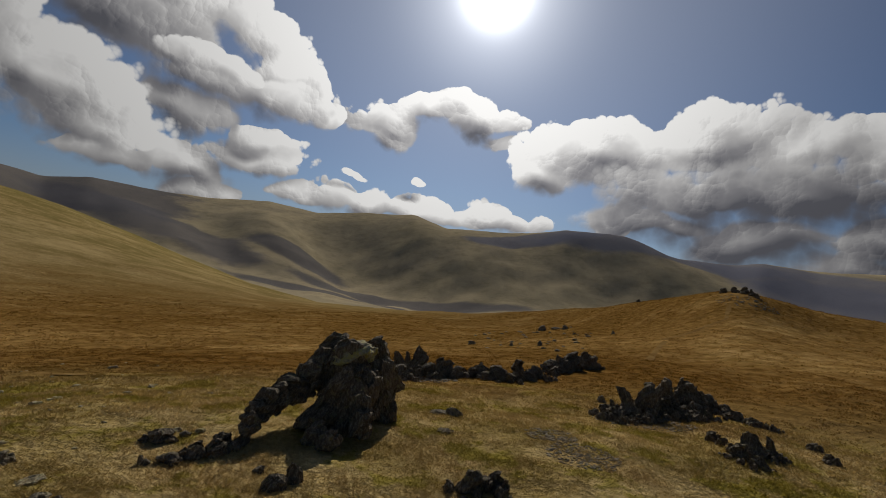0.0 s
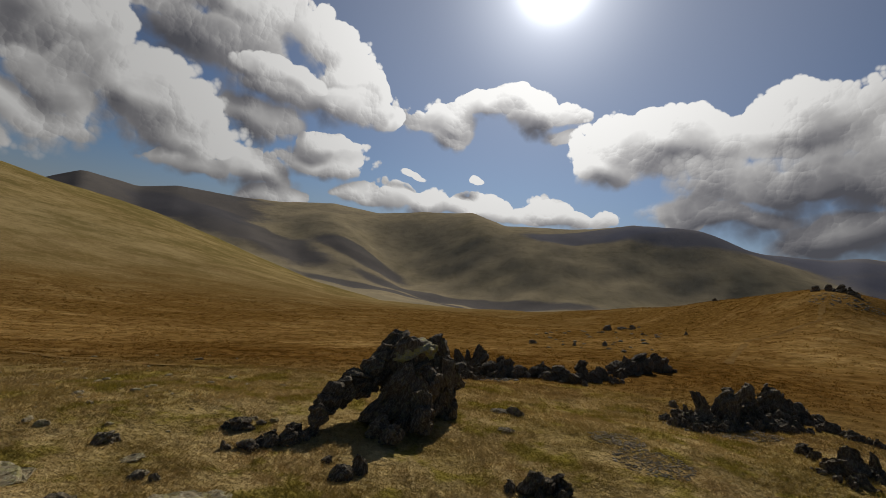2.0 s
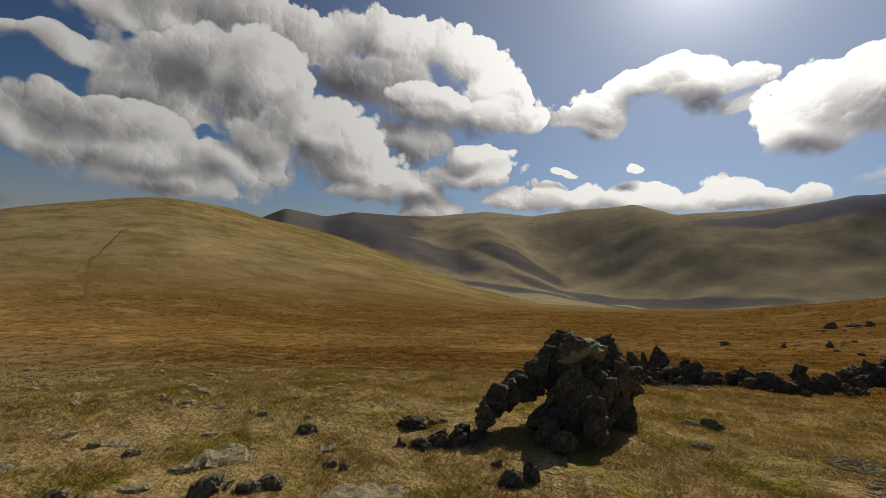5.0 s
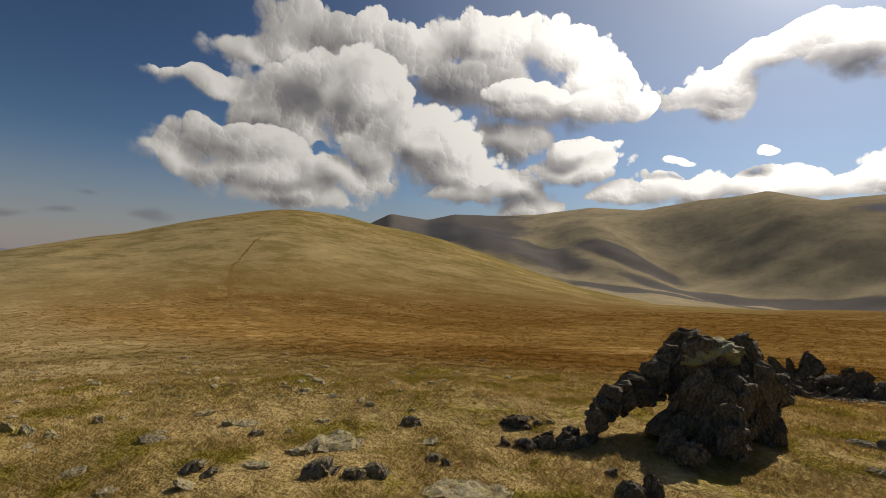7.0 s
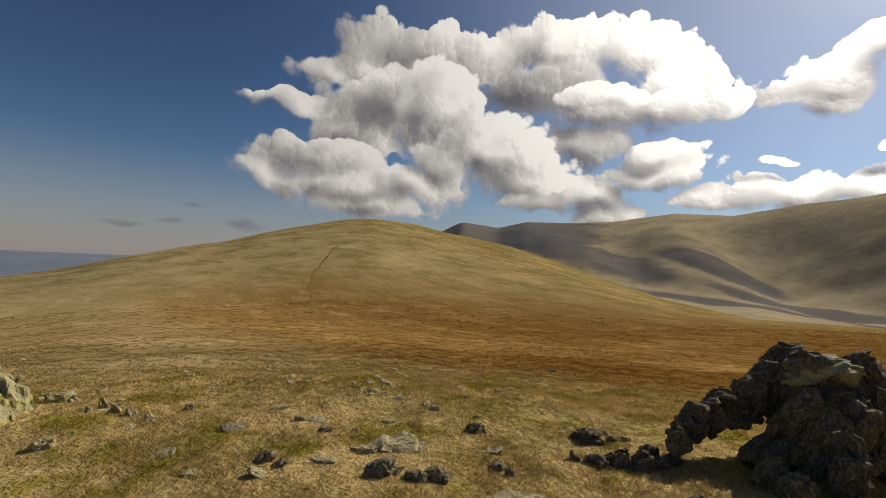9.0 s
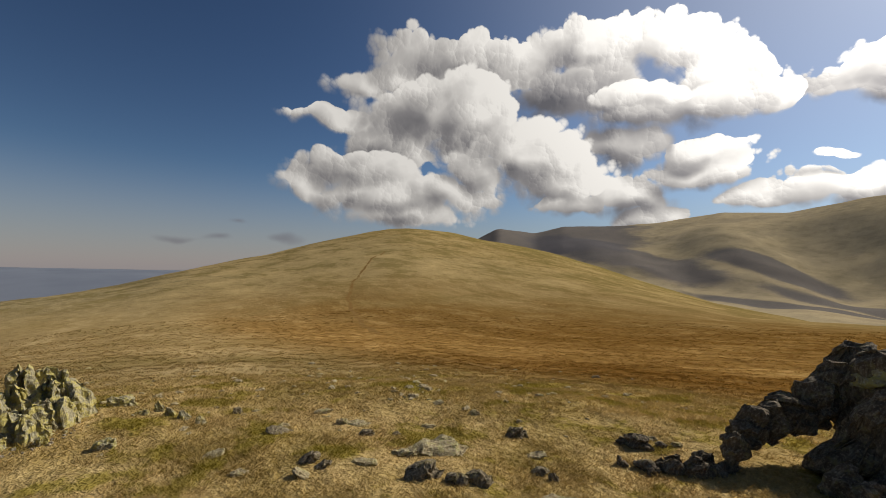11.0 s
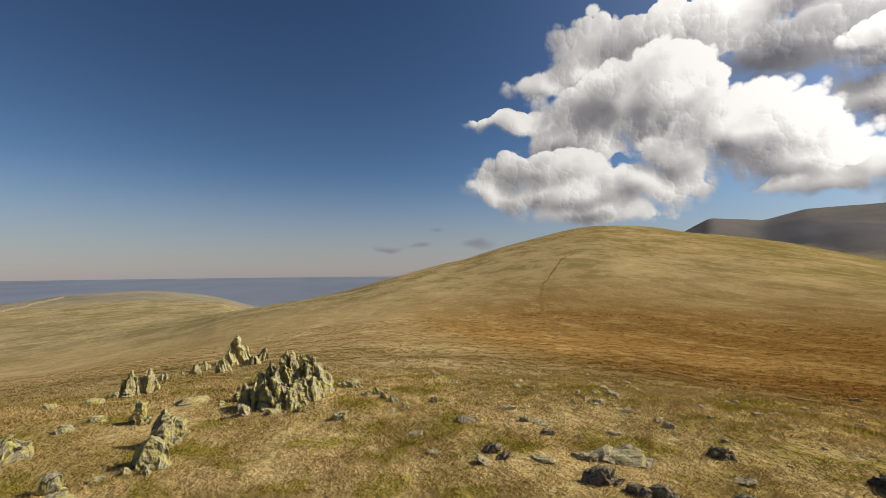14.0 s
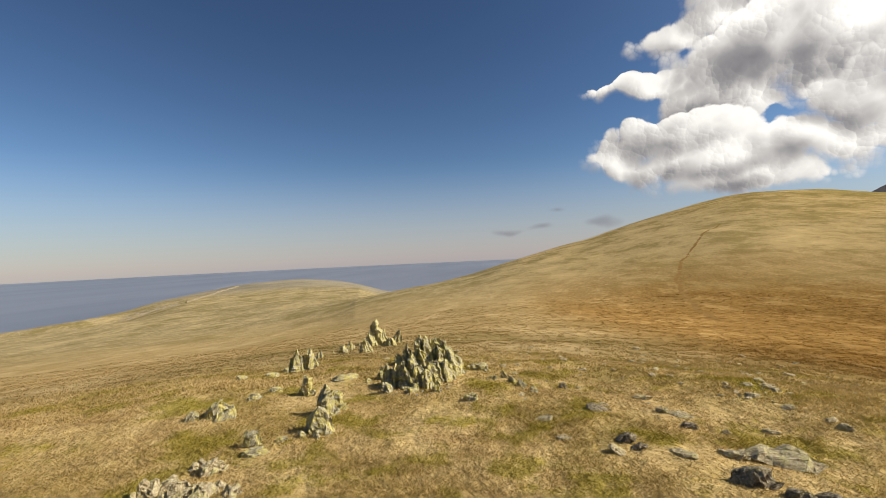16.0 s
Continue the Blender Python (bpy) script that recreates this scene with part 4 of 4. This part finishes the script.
def slope_stones():
    """Small dark stones breaking the turf below the knoll."""
    rng = random.Random(8)
    shapes = [stone_mesh("stone", 950 + i, 0.5, 0.4, 0.22, 0.8, 1.0, GREY_STONE, 2.0) for i in range(5)]
    for i in range(46):
        y = rng.uniform(28, 62)
        x = y * rng.uniform(0.10, 0.36) + rng.uniform(-1, 1)
        ob = new("stone", shapes[i % 5])
        s = rng.uniform(0.5, 1.6)
        ob.matrix_basis = pose(x, y, float(ground(x, y)), rng.uniform(-10, 10), rng.uniform(-10, 10), rng.uniform(0, 360)) @ Matrix.Diagonal((s, s * 0.8, s * 0.5, 1))
        tagged(ob, "small dark stone breaking the rough turf", "stone", "slope stones")


slope_stones()


def gravel(name, x, y, rx, ry, count, size, seed, label="patch of bare grey slate chippings in turf"):
    """A patch of bare slate chippings."""
    rng = np.random.RandomState(seed)
    verts, faces = [], []
    for i in range(count):
        a, q = rng.rand() * 6.283, math.sqrt(rng.rand())
        px, py = x + math.cos(a) * q * rx, y + math.sin(a) * q * ry
        s = size * (0.5 + rng.rand())
        z = float(ground(px, py))
        k = len(verts)
        spin = rng.rand() * 6.283
        for j in range(4):
            b = spin + j * 1.571 + rng.uniform(-0.3, 0.3)
            verts.append((px + math.cos(b) * s, py + math.sin(b) * s * 0.6, z - 0.01))
        for j in range(4):
            b = spin + j * 1.571 + rng.uniform(-0.3, 0.3)
            verts.append((px + math.cos(b) * s * 0.6, py + math.sin(b) * s * 0.4, z + s * rng.uniform(0.12, 0.4)))
        faces += [(k + j, k + (j + 1) % 4, k + 4 + (j + 1) % 4, k + 4 + j) for j in range(4)] + [(k + 4, k + 5, k + 6, k + 7)]
    tagged(raw_mesh(name, np.array(verts), np.array(faces), CHIPPINGS, False), label, "gravel", kind="stuff")


gravel("gravel", 2.45, 8.3, 0.5, 0.4, 260, 0.045, 1)
gravel("gravel", 2.75, 7.4, 0.6, 0.55, 420, 0.035, 2)
gravel("gravel", 5.3, 10.6, 1.2, 0.6, 300, 0.06, 3)
gravel("gravel", -0.3, 14.6, 1.4, 0.6, 260, 0.07, 4)
gravel("gravel", -8.0, -0.6, 0.9, 0.7, 240, 0.04, 5)
gravel("gravel", 31.5, 44.5, 2.5, 3.0, 120, 0.14, 6)
gravel("boulder_field", -432, -352, 34, 26, 320, 0.9, 7, "pale boulder field strewn over the western moor")


def field_wall(points):
    """A dry-stone wall that follows the land, with an uneven top of coping stones."""
    rng = random.Random(12)
    line = []
    for (ax, ay), (bx, by) in zip(points, points[1:]):
        steps = max(2, int(math.hypot(bx - ax, by - ay) / 2.5))
        line += [(ax + (bx - ax) * i / steps, ay + (by - ay) * i / steps) for i in range(steps)]
    verts, faces = [], []
    for i, (x, y) in enumerate(line):
        qx, qy = line[min(i + 1, len(line) - 1)]
        px, py = line[max(i - 1, 0)]
        d = math.hypot(qx - px, qy - py)
        nx, ny = -(qy - py) / d, (qx - px) / d
        z, top = float(ground(x, y)), 1.9 + rng.uniform(-0.25, 0.2)
        for side, up in ((-0.5, -0.6), (-0.3, top), (0.3, top + rng.uniform(-0.1, 0.1)), (0.5, -0.6)):
            verts.append((x + nx * side, y + ny * side, z + up))
        if i:
            k = 4 * i
            faces += [(k - 4 + j, k - 3 + j, k + 1 + j, k + j) for j in range(3)]
    tagged(raw_mesh("dry_stone_wall", np.array(verts), np.array(faces), GREY_STONE, False), "dark dry-stone wall along the moorland crest", "wall")


field_wall(((-455, -330), (-521, -356), (-583, -377), (-649, -401), (-706, -416)))


def turf():
    """Blades of short grass in tufts, thinning with distance."""
    rng = np.random.RandomState(3)
    tufts = 80000
    az = rng.uniform(-52, 148, tufts)
    r = 2.3 * (14 / 2.3) ** (rng.rand(tufts) ** 0.85)
    tx, ty = -np.sin(np.radians(az)) * r, np.cos(np.radians(az)) * r
    clump = waves(tx, ty, 0.9, 11) + waves(tx, ty, 3.1, 12)
    keep = clump > rng.uniform(-0.9, 0.25, tufts)
    tx, ty, r, clump = tx[keep], ty[keep], r[keep], clump[keep]
    per = 6
    n = len(tx) * per
    grow = np.repeat(np.clip(0.030 + 0.016 * clump, 0.014, 0.06) * (0.9 + r / 22), per) * rng.uniform(0.5, 1.3, n)
    spread = np.repeat(0.03 + r * 0.004, per)
    x = np.repeat(tx, per) + rng.normal(0, 1, n) * spread
    y = np.repeat(ty, per) + rng.normal(0, 1, n) * spread
    z = ground(x, y)
    a, b = rng.rand(n) * 6.283, rng.rand(n) * 6.283
    wide = 0.003 + np.repeat(r, per) * 0.00055
    tip = grow * rng.uniform(0.8, 2.2, n)
    v = np.empty((n, 3, 3))
    v[:, 0] = np.stack([x + np.cos(a) * wide, y + np.sin(a) * wide, z - 0.005], 1)
    v[:, 1] = np.stack([x - np.cos(a) * wide, y - np.sin(a) * wide, z - 0.005], 1)
    v[:, 2] = np.stack([x + np.cos(b) * tip, y + np.sin(b) * tip, z + grow], 1)
    ob = raw_mesh("grass", v.reshape(-1, 3), np.arange(n * 3).reshape(-1, 3), BLADES, False)
    tagged(ob, "short straw and olive fell grass in tufts", "grass", kind="stuff")


turf()


def tussocks():
    """Tussocks of mat grass over the moor, a fan of blades each, wider apart with distance."""
    rng = np.random.RandomState(21)
    count = 70000
    az = rng.uniform(-52, 150, count)
    r = 8.5 * (120 / 8.5) ** rng.rand(count)
    tx, ty = -np.sin(np.radians(az)) * r, np.cos(np.radians(az)) * r
    keep = waves(tx, ty, 2.3, 31) + 0.8 * waves(tx, ty, 11, 32) > rng.uniform(-0.8, 0.5, count)
    tx, ty, r = tx[keep], ty[keep], r[keep]
    per = 6
    n = len(tx) * per
    far = np.repeat(r, per)
    grow = np.repeat(rng.uniform(0.02, 0.065, len(tx)), per) * (0.7 + far / 60) * rng.uniform(0.6, 1.2, n)
    x = np.repeat(tx, per) + rng.normal(0, 1, n) * (0.03 + far * 0.0022)
    y = np.repeat(ty, per) + rng.normal(0, 1, n) * (0.03 + far * 0.0022)
    z = ground(x, y)
    a, b = rng.rand(n) * 6.283, rng.rand(n) * 6.283
    wide, tip = 0.008 + far * 0.0011, grow * rng.uniform(0.2, 1.3, n)
    v = np.empty((n, 3, 3))
    v[:, 0] = np.stack([x + np.cos(a) * wide, y + np.sin(a) * wide, z - 0.01], 1)
    v[:, 1] = np.stack([x - np.cos(a) * wide, y - np.sin(a) * wide, z - 0.01], 1)
    v[:, 2] = np.stack([x + np.cos(b) * tip, y + np.sin(b) * tip, z + grow], 1)
    ob = raw_mesh("moor_grass", v.reshape(-1, 3), np.arange(n * 3).reshape(-1, 3), TUSSOCK, False)
    tagged(ob, "tussocks of straw and rust moor grass", "grass", kind="stuff")


tussocks()
